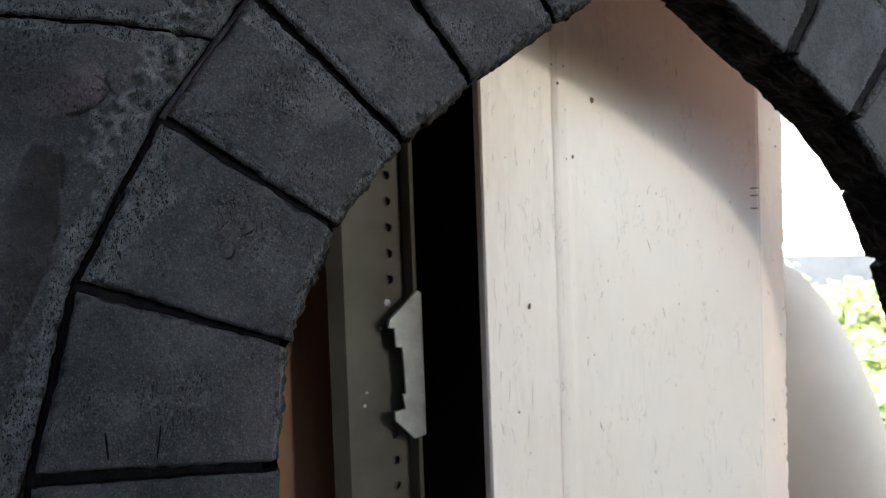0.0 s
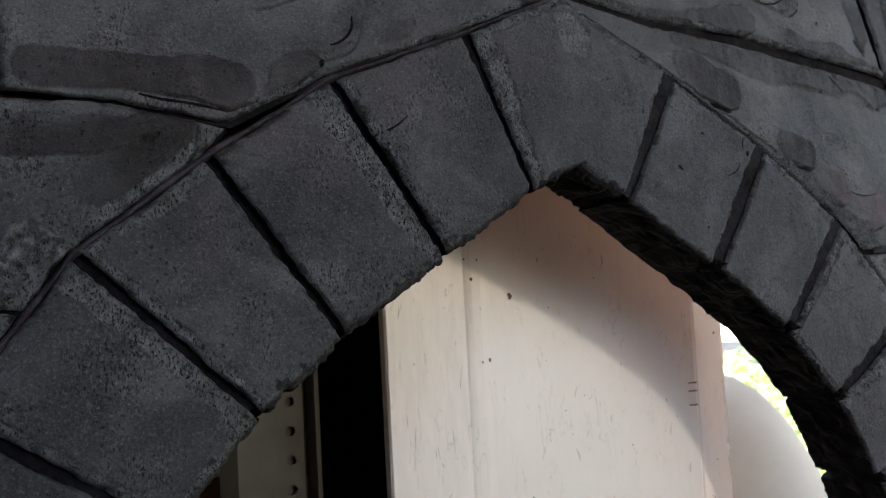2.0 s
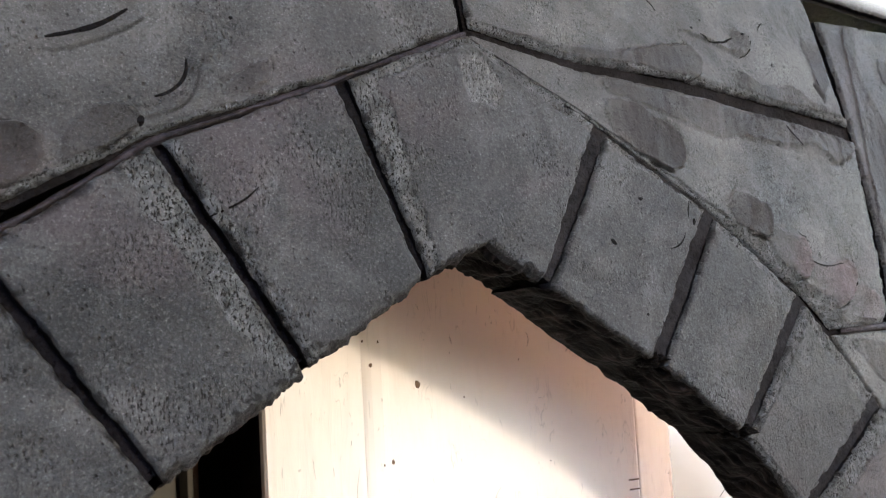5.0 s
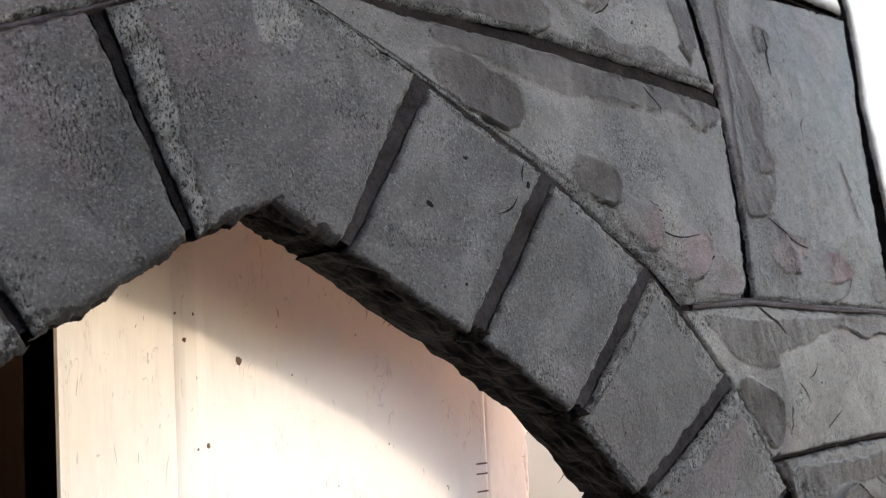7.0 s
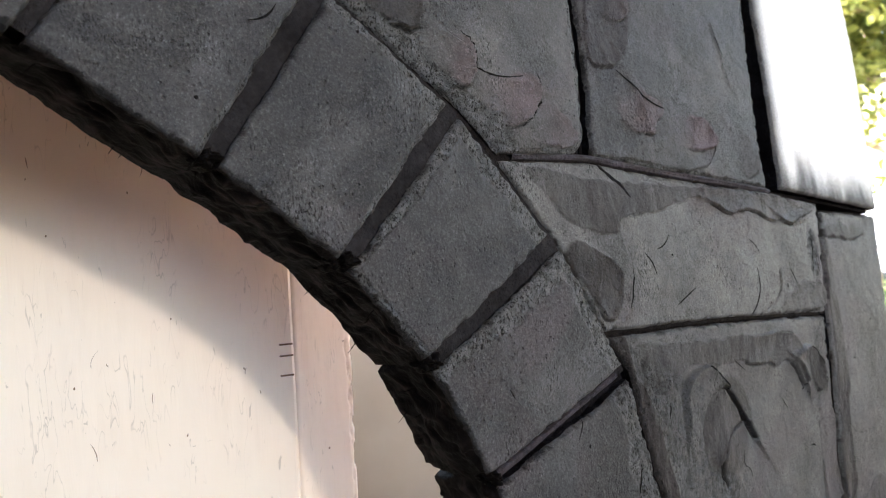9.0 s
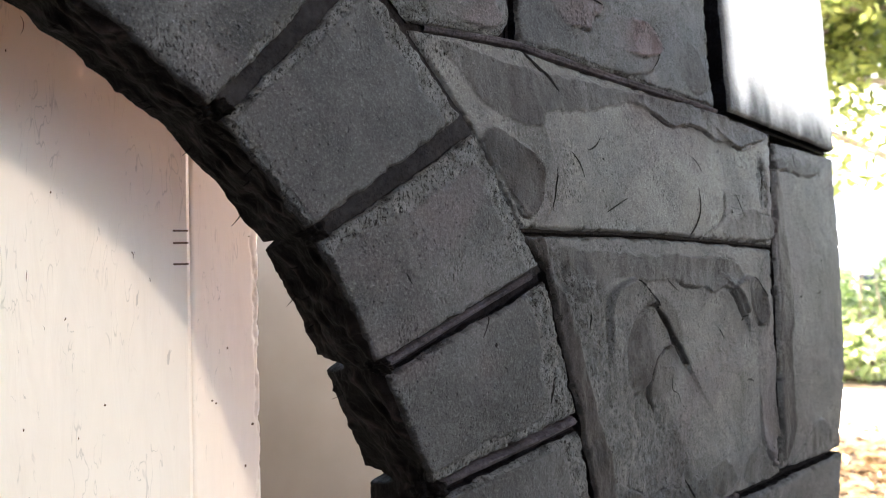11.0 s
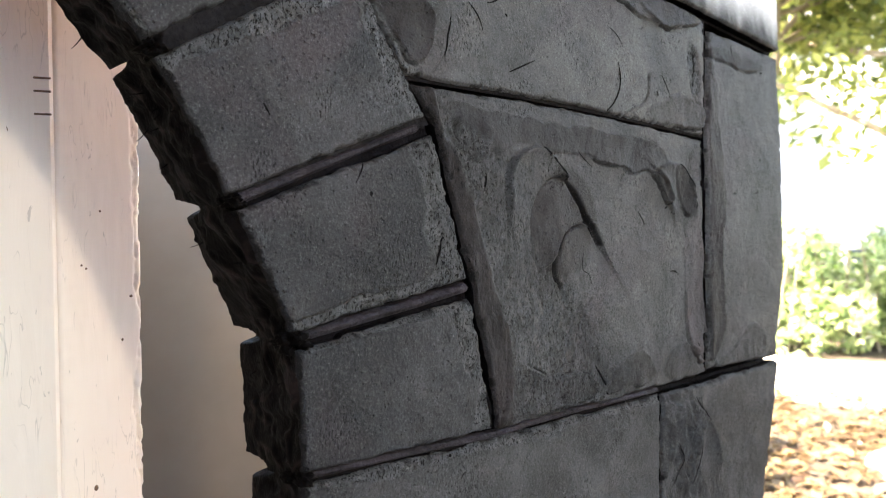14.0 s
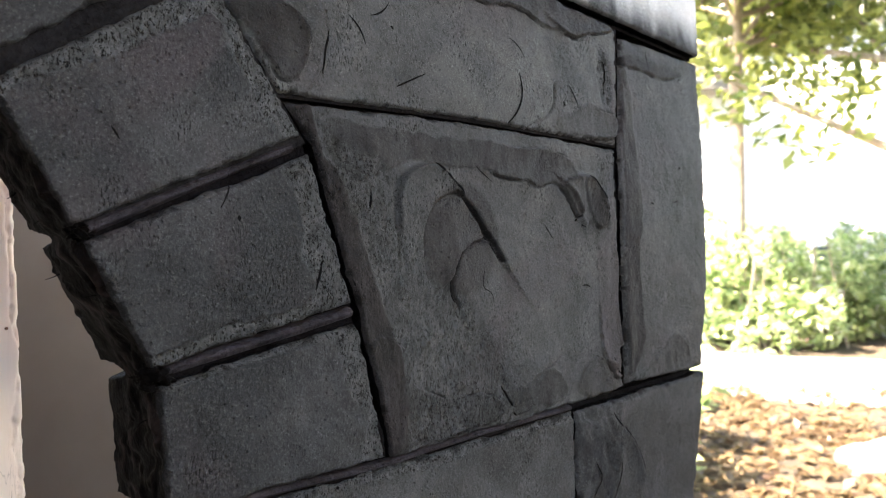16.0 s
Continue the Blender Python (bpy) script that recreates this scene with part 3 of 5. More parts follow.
coat("pale", 1, (0.0218, -0.0002), (0.0322, -0.0063), (0.0413, -0.0114), (0.0464, -0.0179), (0.0459, -0.0283), (0.0420, -0.0373), (0.0338, -0.0408), (0.0271, -0.0329), (0.0193, -0.0202), (0.0115, -0.0103), (0.0107, -0.0029))
coat("pale", 0.55, (0.1973, -0.0498), (0.2092, -0.0421), (0.2248, -0.0365), (0.2414, -0.0310), (0.2480, -0.0364), (0.2648, -0.0351), (0.2648, -0.0530))
coat("middle", 0.75, (-0.1587, 0.1687), (-0.1084, 0.1642), (-0.0493, 0.1581), (0.0420, 0.1510), (0.0348, 0.1388), (0.0187, 0.1323), (0.0060, 0.1381), (-0.0096, 0.1440), (-0.0259, 0.1383), (-0.0499, 0.1432), (-0.0671, 0.1436), (-0.0785, 0.1401), (-0.0913, 0.1440), (-0.1126, 0.1489), (-0.1356, 0.1556), (-0.1607, 0.1598))
coat("middle", 0.9, (-0.1619, 0.1570), (-0.1457, 0.1553), (-0.1298, 0.1512), (-0.1173, 0.1449), (-0.1121, 0.1372), (-0.1127, 0.1280), (-0.1198, 0.1214), (-0.1361, 0.1253), (-0.1509, 0.1328), (-0.1615, 0.1419))
coat("middle", 0.8, (-0.0821, 0.1143), (-0.0690, 0.1105), (-0.0573, 0.1071), (-0.0567, 0.0950), (-0.0637, 0.0886), (-0.0748, 0.0905), (-0.0853, 0.0960), (-0.0897, 0.1056))
coat("middle", -0.8, (-0.0524, 0.0878), (-0.0423, 0.0916), (-0.0334, 0.0908), (-0.0316, 0.0805), (-0.0335, 0.0747), (-0.0413, 0.0662), (-0.0519, 0.0679), (-0.0610, 0.0807))
coat("middle", -0.8, (-0.0319, 0.0741), (-0.0180, 0.0727), (-0.0045, 0.0758), (0.0027, 0.0772), (0.0072, 0.0695), (0.0029, 0.0605), (-0.0078, 0.0519), (-0.0208, 0.0496), (-0.0343, 0.0516), (-0.0363, 0.0632))
coat("middle", -0.75, (0.0055, 0.0649), (0.0181, 0.0584), (0.0278, 0.0519), (0.0277, 0.0426), (-0.0085, 0.0422), (-0.0155, 0.0478), (-0.0012, 0.0561))
coat("tall", 0.75, (0.0709, 0.2316), (0.0905, 0.2354), (0.0732, 0.2030), (0.0796, 0.1907), (0.0861, 0.1653), (0.0848, 0.1432), (0.0788, 0.1285), (0.0877, 0.1130), (0.0752, 0.0936), (0.0669, 0.0850), (0.0508, 0.0834), (0.0460, 0.0932), (0.0502, 0.1167), (0.0559, 0.1516), (0.0620, 0.1810), (0.0647, 0.2112))
coat("tall", 0.8, (0.1046, 0.2119), (0.1176, 0.2100), (0.1217, 0.2046), (0.1065, 0.1906), (0.0999, 0.1974))
coat("tall", -0.75, (0.0676, 0.0867), (0.0830, 0.0851), (0.0882, 0.0748), (0.1054, 0.0677), (0.0904, 0.0578), (0.0907, 0.0510), (0.0689, 0.0535), (0.0573, 0.0702))
coat("tall", -1, (0.1065, 0.0625), (0.1303, 0.0662), (0.1483, 0.0634), (0.1529, 0.0524), (0.1429, 0.0455), (0.1132, 0.0467), (0.1032, 0.0557))
coat("tall", -0.5, (0.0709, 0.1280), (0.0901, 0.1274), (0.0872, 0.1148), (0.0658, 0.1105))
coat("above", 0.8, (-0.0574, 0.1797), (-0.0478, 0.1819), (-0.0382, 0.1768), (-0.0196, 0.1759), (-0.0031, 0.1796), (0.0034, 0.1703), (0.0159, 0.1684), (0.0288, 0.1663), (0.0489, 0.1597), (0.0419, 0.1573), (-0.0254, 0.1606), (-0.0550, 0.1674))
coat("above", 0.75, (-0.2162, 0.1844), (-0.2003, 0.1826), (-0.1835, 0.1807), (-0.1556, 0.1822), (-0.1387, 0.1839), (-0.1084, 0.1906), (-0.0920, 0.1941), (-0.0846, 0.1861), (-0.0863, 0.1767), (-0.0949, 0.1717), (-0.1104, 0.1703), (-0.1414, 0.1728), (-0.1840, 0.1785), (-0.2139, 0.1822))
coat("above", 0.6, (-0.0570, 0.1998), (-0.0474, 0.2080), (-0.0356, 0.2091), (-0.0345, 0.2019), (-0.0413, 0.1935), (-0.0523, 0.1906), (-0.0570, 0.1934))
coat("mark", -0.9, (-0.5020, -0.0585), (-0.4975, -0.0560), (-0.4930, -0.0575), (-0.4950, -0.0610), (-0.5000, -0.0615))
coat("mark", -0.9, (-0.4915, -0.0565), (-0.4880, -0.0535), (-0.4835, -0.0550), (-0.4850, -0.0590), (-0.4895, -0.0600))
coat("mark", -0.7, (-0.4985, -0.0650), (-0.4950, -0.0635), (-0.4915, -0.0655), (-0.4940, -0.0690), (-0.4975, -0.0685))
coat("knead", -0.9, (-0.5700, 0.0090), (-0.5577, 0.0138), (-0.5466, 0.0200), (-0.5400, 0.0120), (-0.5394, 0.0050), (-0.5449, -0.0038), (-0.5559, -0.0085), (-0.5700, -0.0100))
coat("left", 1, (-0.4500, 0.1288), (-0.4336, 0.1280), (-0.4163, 0.1285), (-0.4083, 0.1276), (-0.4040, 0.1228), (-0.4029, 0.1158), (-0.4065, 0.1106), (-0.4148, 0.1054), (-0.4182, 0.1073), (-0.4309, 0.1097), (-0.4503, 0.1128), (-0.4750, 0.1120), (-0.4960, 0.1150), (-0.4960, 0.1300), (-0.4750, 0.1305))
coat("left", 0.7, (-0.3989, 0.1139), (-0.3963, 0.1264), (-0.3882, 0.1328), (-0.3779, 0.1372), (-0.3732, 0.1332), (-0.3725, 0.1289), (-0.3831, 0.1219), (-0.3931, 0.1162))
coat("left", 0.5, (-0.3436, 0.1411), (-0.3392, 0.1496), (-0.3303, 0.1564), (-0.3247, 0.1594), (-0.3231, 0.1535), (-0.3254, 0.1485), (-0.3341, 0.1442))

# thin dark slivers for cuts, cracks and the shade along trowel lips: half width, way
STROKES = [
    (0.00062, ((0.1084, -0.0696), (0.1144, -0.0727), (0.1204, -0.0785), (0.1266, -0.0837))),
    (0.00060, ((0.1265, -0.0842), (0.1351, -0.0895), (0.1416, -0.0976), (0.1504, -0.1087), (0.1559, -0.1158))),
    (0.00044, ((0.1073, -0.0899), (0.1042, -0.0965), (0.1026, -0.1081), (0.1016, -0.1132))),
    (0.00030, ((0.1254, -0.1097), (0.1200, -0.1176), (0.1177, -0.1268), (0.1235, -0.1351))),
    (0.00062, ((0.0718, -0.0783), (0.0698, -0.0833), (0.0695, -0.0906))),
    (0.00022, ((0.1407, -0.1196), (0.1382, -0.1277), (0.1451, -0.1300), (0.1459, -0.1350))),
    (0.00053, ((0.2287, -0.0729), (0.2379, -0.0764), (0.2436, -0.0858), (0.2449, -0.0938), (0.2411, -0.1019))),
    (0.00071, ((0.1496, -0.1758), (0.1535, -0.1848), (0.1595, -0.1919))),
    (0.00044, ((0.2425, -0.1742), (0.2505, -0.1832), (0.2575, -0.1930))),
    (0.00071, ((0.2589, -0.0591), (0.2577, -0.1036), (0.2553, -0.1232), (0.2551, -0.1559), (0.2539, -0.1820), (0.2589, -0.1931))),
    (0.00053, ((0.0403, -0.1211), (0.0426, -0.1154), (0.0447, -0.1096))),
    (0.00088, ((0.0700, -0.1774), (0.0719, -0.1863), (0.0728, -0.1934))),
    (0.00053, ((0.2414, -0.2048), (0.2483, -0.2140), (0.2509, -0.2243))),
    (0.00071, ((0.2551, -0.2151), (0.2699, -0.2311), (0.2781, -0.2446))),
    (0.00044, ((0.2239, -0.2292), (0.2276, -0.2395), (0.2237, -0.2516))),
    (0.00044, ((0.2493, -0.2307), (0.2483, -0.2437), (0.2429, -0.2558))),
    (0.00053, ((0.1765, -0.0218), (0.1784, -0.0314), (0.1741, -0.0408), (0.1653, -0.0483))),
    (0.00044, ((0.0568, -0.0167), (0.0527, -0.0259), (0.0523, -0.0350))),
    (0.00035, ((0.0919, -0.0364), (0.1102, -0.0290))),
    (0.00080, ((0.2581, -0.0063), (0.2590, -0.0153), (0.2536, -0.0267))),
    (0.00044, ((0.2203, -0.0238), (0.2276, -0.0342))),
    (0.00080, ((0.0373, 0.0367), (0.0475, 0.0309), (0.0549, 0.0261), (0.0622, 0.0192))),
    (0.00035, ((0.1527, 0.0598), (0.1494, 0.0468), (0.1389, 0.0381))),
    (0.00044, ((-0.0377, 0.0917), (-0.0323, 0.0870), (-0.0312, 0.0805), (-0.0329, 0.0752), (-0.0206, 0.0721), (-0.0051, 0.0743))),
    (0.00053, ((0.0061, 0.0766), (0.0082, 0.0695), (0.0018, 0.0590), (-0.0095, 0.0511))),
    (0.00053, ((0.0669, 0.0850), (0.0794, 0.0773), (0.0892, 0.0697), (0.1049, 0.0667))),
    (0.00080, ((0.1140, 0.2074), (0.1112, 0.1951), (0.1097, 0.1774))),
    (0.00071, ((-0.0799, 0.2008), (-0.0728, 0.1972), (-0.0622, 0.1974), (-0.0517, 0.2023))),
    (0.00044, ((-0.0358, 0.2084), (-0.0345, 0.2019), (-0.0411, 0.1942), (-0.0493, 0.1904))),
    (0.00044, ((-0.0260, 0.1525), (-0.0188, 0.1458), (-0.0139, 0.1392))),
    (0.00088, ((-0.1763, 0.0871), (-0.1732, 0.0849))),
    (0.00080, ((-0.1197, 0.0974), (-0.1208, 0.0942))),
    (0.00044, ((0.0209, 0.1863), (0.0213, 0.1821))),
    (0.00044, ((0.1732, 0.1165), (0.1781, 0.1050))),
    (0.00080, ((-0.4010, 0.1572), (-0.3901, 0.1606), (-0.3818, 0.1648), (-0.3741, 0.1710))),
    (0.00062, ((-0.3555, 0.1542), (-0.3560, 0.1486), (-0.3586, 0.1439), (-0.3632, 0.1403), (-0.3675, 0.1389))),
    (0.00106, ((-0.3727, 0.1311), (-0.3730, 0.1278))),
    (0.00062, ((-0.4504, 0.1115), (-0.4408, 0.1094), (-0.4309, 0.1088), (-0.4174, 0.1059))),
    (0.00040, ((-0.5476, -0.1393), (-0.5469, -0.1512))),
    (0.00034, ((-0.5259, -0.1389), (-0.5279, -0.1532))),
    (0.00035, ((-0.3525, 0.0963), (-0.3411, 0.1012), (-0.3349, 0.1068))),
]

# joints of the arch ring, from the crown down: inner end, outer end
CROWN = ((-0.2415, 0.0846), (-0.2344, 0.1800))
LEFT = [((-0.2709, 0.0719), (-0.2987, 0.1513)), ((-0.3212, 0.0411), (-0.3691, 0.1233)), ((-0.3726, 0.0087), (-0.4251, 0.0866)), ((-0.4101, -0.0203), (-0.4769, 0.0479)), ((-0.4447, -0.0600), (-0.5186, -0.0084)), ((-0.4690, -0.1106), (-0.5561, -0.0775)), ((-0.4754, -0.1632), (-0.5767, -0.1556))]
RIGHT = [((-0.2156, 0.0688), (-0.1671, 0.1399)), ((-0.1588, 0.0315), (-0.1052, 0.1018)), ((-0.1105, -0.0053), (-0.0477, 0.0568)), ((-0.0754, -0.0464), (0.0029, -0.0002)), ((-0.0490, -0.0960), (0.0421, -0.0633)), ((-0.0258, -0.1462), (0.0616, -0.1315)), ((-0.0238, -0.1971), (0.0774, -0.1985))]
# depth of the ragged cut at each joint
CUT_L = [0.033, 0.034, 0.034, 0.034, 0.034, 0.034, 0.034]
CUT_R = [0.038, 0.042, 0.041, 0.040, 0.042, 0.045, 0.043]
FOOT = -EYE / math.cos(LEAN) + 0.004


def build_panel():
    panel = tagged(empty("foam_arch_panel", (0, 0, 0)), "charcoal-painted carved foam wall panel with a pointed stone arch", "stage panel")

    def lay(low, high, cut=0.0, floor=0.0085, back=THICK - 0.002, **sides):
        slab(low, high, floor, back, panel, cut, **sides)

    # keystone: from the left joint over the crown to the right joint
    klow, khigh = [LEFT[0][0], CROWN[0], RIGHT[0][0]], [LEFT[0][1], CROWN[1], RIGHT[0][1]]

    def key_patch(u, v):
        q = np.hypot((u + 0.2328) / 0.010, (v - 0.1559) / 0.014) + (fbm(u * 90, v * 90, 4, 3) - 0.5) * 0.9
        return 0.0 * u, 0.0 * u, 1 - sstep(0.8, 1.0, q)

    carved("keystone", klow, khigh, panel, 0.001, (3.2, 3.4, 0, 1.5), torn=True, pits=[("s", 11), ("h", 7)], relief=key_patch, bare=lambda u, v: 0.035 * key_patch(u, v)[2], seed=11, cut=(0.033, 0.038), fray=0.0026)
    lay(klow, khigh, 0.004, 0.0045, 0.029)

    def purple(u, v):
        q = np.hypot((u + 0.4915) / 0.016, (v + 0.0615) / 0.010) + (fbm(u * 80, v * 80, 14, 3) - 0.5) * 1.1
        m_ = 1 - sstep(0.6, 1.0, q)
        return (fbm(u * 130, v * 130, 15, 2) - 0.5) * 0.004 * m_, m_ * 0.3, 0.0 * u

    lpits = [[("e", 5)], [("s", 13), ("l", 3)], [("e", 6), ("h", 7)], [("s", 12), ("l", 8), ("e", 5)], [("h", 17), ("l", 6)], [("l", 5)]]
    for i, (a, b) in enumerate(zip(LEFT[:-1], LEFT[1:])):
        carved("voussoir", [a[0], b[0]], [a[1], b[1]], panel, 0.001, (2.0, 2.0, 0, 1.5), torn=True, pits=lpits[i], seed=20 + i, relief=purple if i == 4 else None, coats=COATS["mark"] if i == 4 else (), cut=CUT_L[i:i + 2], fray=0.0036)
        lay([a[0], b[0]], [a[1], b[1]], 0.004, 0.0065, CUT_L[i] - 0.002, mat=GROOVE_WORN)
    rpits = [[("e", 3), ("h", 5)], [("h", 7), ("e", 4)], [("s", 6), ("h", 10), ("l", 4)], [("s", 14), ("h", 12)], [("h", 20), ("e", 8)], [("h", 16), ("s", 3)]]
    for i, (a, b) in enumerate(zip(RIGHT[:-1], RIGHT[1:])):
        carved("voussoir", [a[0], b[0]], [a[1], b[1]], panel, 0.001, (3.6, 3.6, 0, 1.6), torn=True, pits=rpits[i], seed=40 + i, floor_mat=GROOVE_DUSTY if i < 4 else GROOVE_WORN, cut=CUT_R[i:i + 2], notched=i > 2, fray=0.0010)
        back_by = lambda p, q: tuple(np.add(p, np.subtract(p, q) / np.hypot(*np.subtract(p, q)) * 0.0055))
        lay([back_by(a[0], b[0]), b[0]], [back_by(a[1], b[1]), b[1]], 0.0030, (0.0028, 0.0024, 0.0026, 0.0030, 0.0056, 0.0060)[i], 0.027, mat=GROOVE_DUSTY if i < 4 else GROOVE_WORN)

    # torn tufts hanging over the joints' inner ends
    def tuft(at, r, seed):
        bm = bmesh.new()
        bmesh.ops.create_icosphere(bm, subdivisions=4, radius=1.0)
        for vert in bm.verts:
            p = vert.co.copy()
            k = 1 + 0.55 * noise.noise(p * 1.7 + Vector((seed, 0, 0))) + 0.30 * noise.noise(p * 5.0 + Vector((0, seed, 0))) + 0.14 * noise.noise(p * 13.0)
            vert.co = Vector(face(at[0] + r * p.x * k, at[1] + r * p.y * k * 0.8, 0.0075 + 0.0085 * p.z * k))
        part("torn_tuft", bm, TORN, panel, smooth=True)

    for k, r in ((1, 0.0042), (2, 0.0048), (3, 0.0040), (4, 0.0040), (5, 0.0058), (6, 0.0044)):
        p, q = np.array(RIGHT[k][0]), np.array(RIGHT[k][1])
        tuft(p + (q - p) / np.hypot(*(q - p)) * 0.0022, r, 3.7 * k)
    # frayed fibres along the cut
    rng = np.random.default_rng(31)
    strands = []
    inner = [CROWN[0]] + [p[0] for p in RIGHT]
    for k in range(44):
        p, _ = along(inner, np.array([rng.uniform(0.05, 0.98)]))
        d = np.array([-0.75, -0.65]) + rng.normal(size=2) * 0.6
        n_, w0 = rng.uniform(0.0012, 0.0034), rng.uniform(0.006, 0.039)
        j = np.linspace(0, 1, 6)
        pu = p[0, 0] + d[0] * n_ * j + rng.normal() * 0.0012 * j ** 2
        pv = p[0, 1] + d[1] * n_ * j + rng.normal() * 0.0012 * j ** 2
        wide = 0.00022 * (1 - 0.7 * j)
        strands.append(np.stack([face(pu + m * wide, pv - m * wide, w0 + 0.002 * j + 0.0002 * abs(m)) for m in (-1, 0, 1)]))
    tagged(link("frayed_fibres", grid_mesh("frayed_fibres", strands, {}), TORN, panel), kind="stuff")

    # rounded beads of filler left in the lower joints
    def bead(way, share, half0, floor, top, seed):
        n_ = int(along(way, np.zeros(1))[1] / 0.0011)
        s = np.linspace(share[0], share[1], n_)
        p = along(way, s)[0]
        d = np.gradient(p, axis=0)
        n = np.stack([-d[:, 1], d[:, 0]], -1) / np.hypot(*d.T)[:, None]
        L = s * n_ * 0.011
        off = 0.0006 + (fbm(L, L * 0 + seed, 71, 3) - 0.5) * 0.0022
        half = half0 * (0.75 + 0.5 * fbm(L * 1.6, L * 0 + seed, 72, 3))
        strip = []
        for j in np.linspace(-1, 1, 15):
            ribs = (fbm(L * 0.7, L * 0 + j * 3.1 + seed, 79, 3) - 0.5) * 0.0016
            tall = top + 0.0014 * sstep(0.3, 0.65, fbm(L * 0.9, L * 0 + seed, 73, 3)) + (fbm(L * 5, L * 0 + j, 74 + seed, 3) - 0.5) * 0.0008 + ribs
            q = p + n * (off + j * half)[:, None]
            strip.append(face(q[:, 0], q[:, 1], floor - (floor - tall) * math.sqrt(max(0.0, 1 - j * j))))
        link("joint_bead", grid_mesh("joint_bead", [np.stack(strip)], {}), BEAD, panel)

    bead(RIGHT[4], (0.03, 0.93), 0.0022, 0.0056, 0.0010, 4)
    bead(RIGHT[5], (0.03, 0.97), 0.0027, 0.0060, 0.0003, 5)
    bead([(-0.0285, 0.0372), (0.0360, 0.0374), (0.1044, 0.0308), (0.2092, 0.0234)], (0.05, 0.99), 0.0021, 0.0050, 0.0012, 7)
    bead([RIGHT[6][0], RIGHT[6][1], (0.1400, -0.1962), (0.2064, -0.1964)], (0.02, 0.99), 0.0018, 0.0048, 0.0011, 6)

    s = np.linspace(0.0, 1.0, 290)
    p = along([CROWN[1], LEFT[0][1], LEFT[1][1], LEFT[2][1], LEFT[3][1], LEFT[4][1]], s)[0]
    n = np.gradient(p, axis=0)
    n = np.stack([-n[:, 1], n[:, 0]], -1) / np.hypot(*n.T)[:, None]
    half = 0.0015 + (fbm(s * 22, s * 0, 75, 3) - 0.5) * 0.0012
    lift = 0.0012 + 0.0030 * sstep(0.35, 0.7, fbm(s * 10, s * 0, 76, 3)) + (fbm(s * 90, s * 0, 77, 3) - 0.5) * 0.0010
    strip = []
    for j in np.linspace(-1, 1, 7):
        q = p + n * (0.0004 + (fbm(s * 12, s * 0, 78, 3) - 0.5) * 0.0016 + j * half)[:, None]
        strip.append(face(q[:, 0], q[:, 1], 0.0054 - (0.0054 - lift) * math.sqrt(max(0.0, 1 - j * j))))
    link("joint_bead", grid_mesh("joint_bead", [np.stack(strip)], {}), BEAD, panel)

    def stone(low, high, **kw):
        bed, bed_mat = kw.pop("bed", 0.0085), kw.pop("bed_mat", None)
        ob = carved("stone", low, high, panel, kw.pop("proud", -0.002), floor_mat=bed_mat, **kw)
        lay(low, high, 0.0, bed, start=kw.get("start"), end=kw.get("end"), mat=bed_mat)
        return ob

    slope = [(-0.2327, 0.1799), (-0.1718, 0.1706), (-0.1057, 0.1687), (-0.0261, 0.1615), (0.0454, 0.1548)]
    level = [(-0.0285, 0.0372), (0.0360, 0.0374), (0.1044, 0.0308), (0.2092, 0.0234), (0.2792, 0.0162)]
    upright = [(0.0360, 0.0374), (0.0408, 0.0792), (0.0454, 0.1548), (0.0422, 0.2315)]
    thin = [(0.0304, -0.0455), (0.1290, -0.0483), (0.2645, -0.0559)]
    ring_r = [level[0], RIGHT[3][1], thin[0]]
    ring_low = [RIGHT[6][1], (0.0700, -0.1658), RIGHT[5][1], RIGHT[4][1], thin[0]]

    # right of the crown, above the sloping joint
    def scoops(u, v):
        h = ridge(u, v, [(-0.0864, 0.2005), (-0.0674, 0.1983), (-0.0554, 0.1925), (-0.0403, 0.2015), (-0.0450, 0.2101)], 0.0020, 0.005)
        return h, 0.0 * u, 0.0 * u
    stone(slope, [(-0.2332, 0.4054), (0.0333, 0.4070)], gaps=(1.5, 2.5, 3.2, 2), seed=61, pale=0.6, pits=[("e", 5), ("l", 4)], relief=scoops, bed=0.005, bed_mat=GROOVE_FILLED, coats=COATS["above"],
          skims=[(0.0280, 0.2069, 0.012, 0.03, 0, 0.7)])

    # between the sloping joint and the ring
    def lobes(u, v):
        h = ridge(u, v, [(-0.0624, 0.0866), (-0.0556, 0.0968), (-0.0641, 0.1134)], 0.0012, 0.006) + ridge(u, v, [(-0.0465, 0.0642), (-0.0352, 0.0690), (-0.0343, 0.0832), (-0.0460, 0.0905)], 0.0016, 0.007)
        h += ridge(u, v, [(-0.0136, 0.0481), (0.0007, 0.0548), (0.0005, 0.0734), (-0.0148, 0.0716), (-0.0319, 0.0740)], 0.0014, 0.006)
        return h, 0.0 * u, 0.0 * u
    stone([CROWN[1], RIGHT[0][1], RIGHT[1][1], RIGHT[2][1], level[0]], slope, gaps=(1.5, 2.5, 1.8, 2.4), seed=62, pale=0.5, relief=lobes, end=[level[0], (0.0283, 0.0378), (0.0361, 0.0453), (0.0408, 0.0792), (0.0454, 0.1548)],
          pits=[("l", 9), ("e", 5)], coats=COATS["middle"], bed=0.005, bed_mat=GROOVE_FILLED)

    stone_end = [(0.2085, 0.0233), (0.2083, 0.0563), (0.2123, 0.0858), (0.2186, 0.1186), (0.2330, 0.1700), (0.2560, 0.2345), (0.2640, 0.2475)]
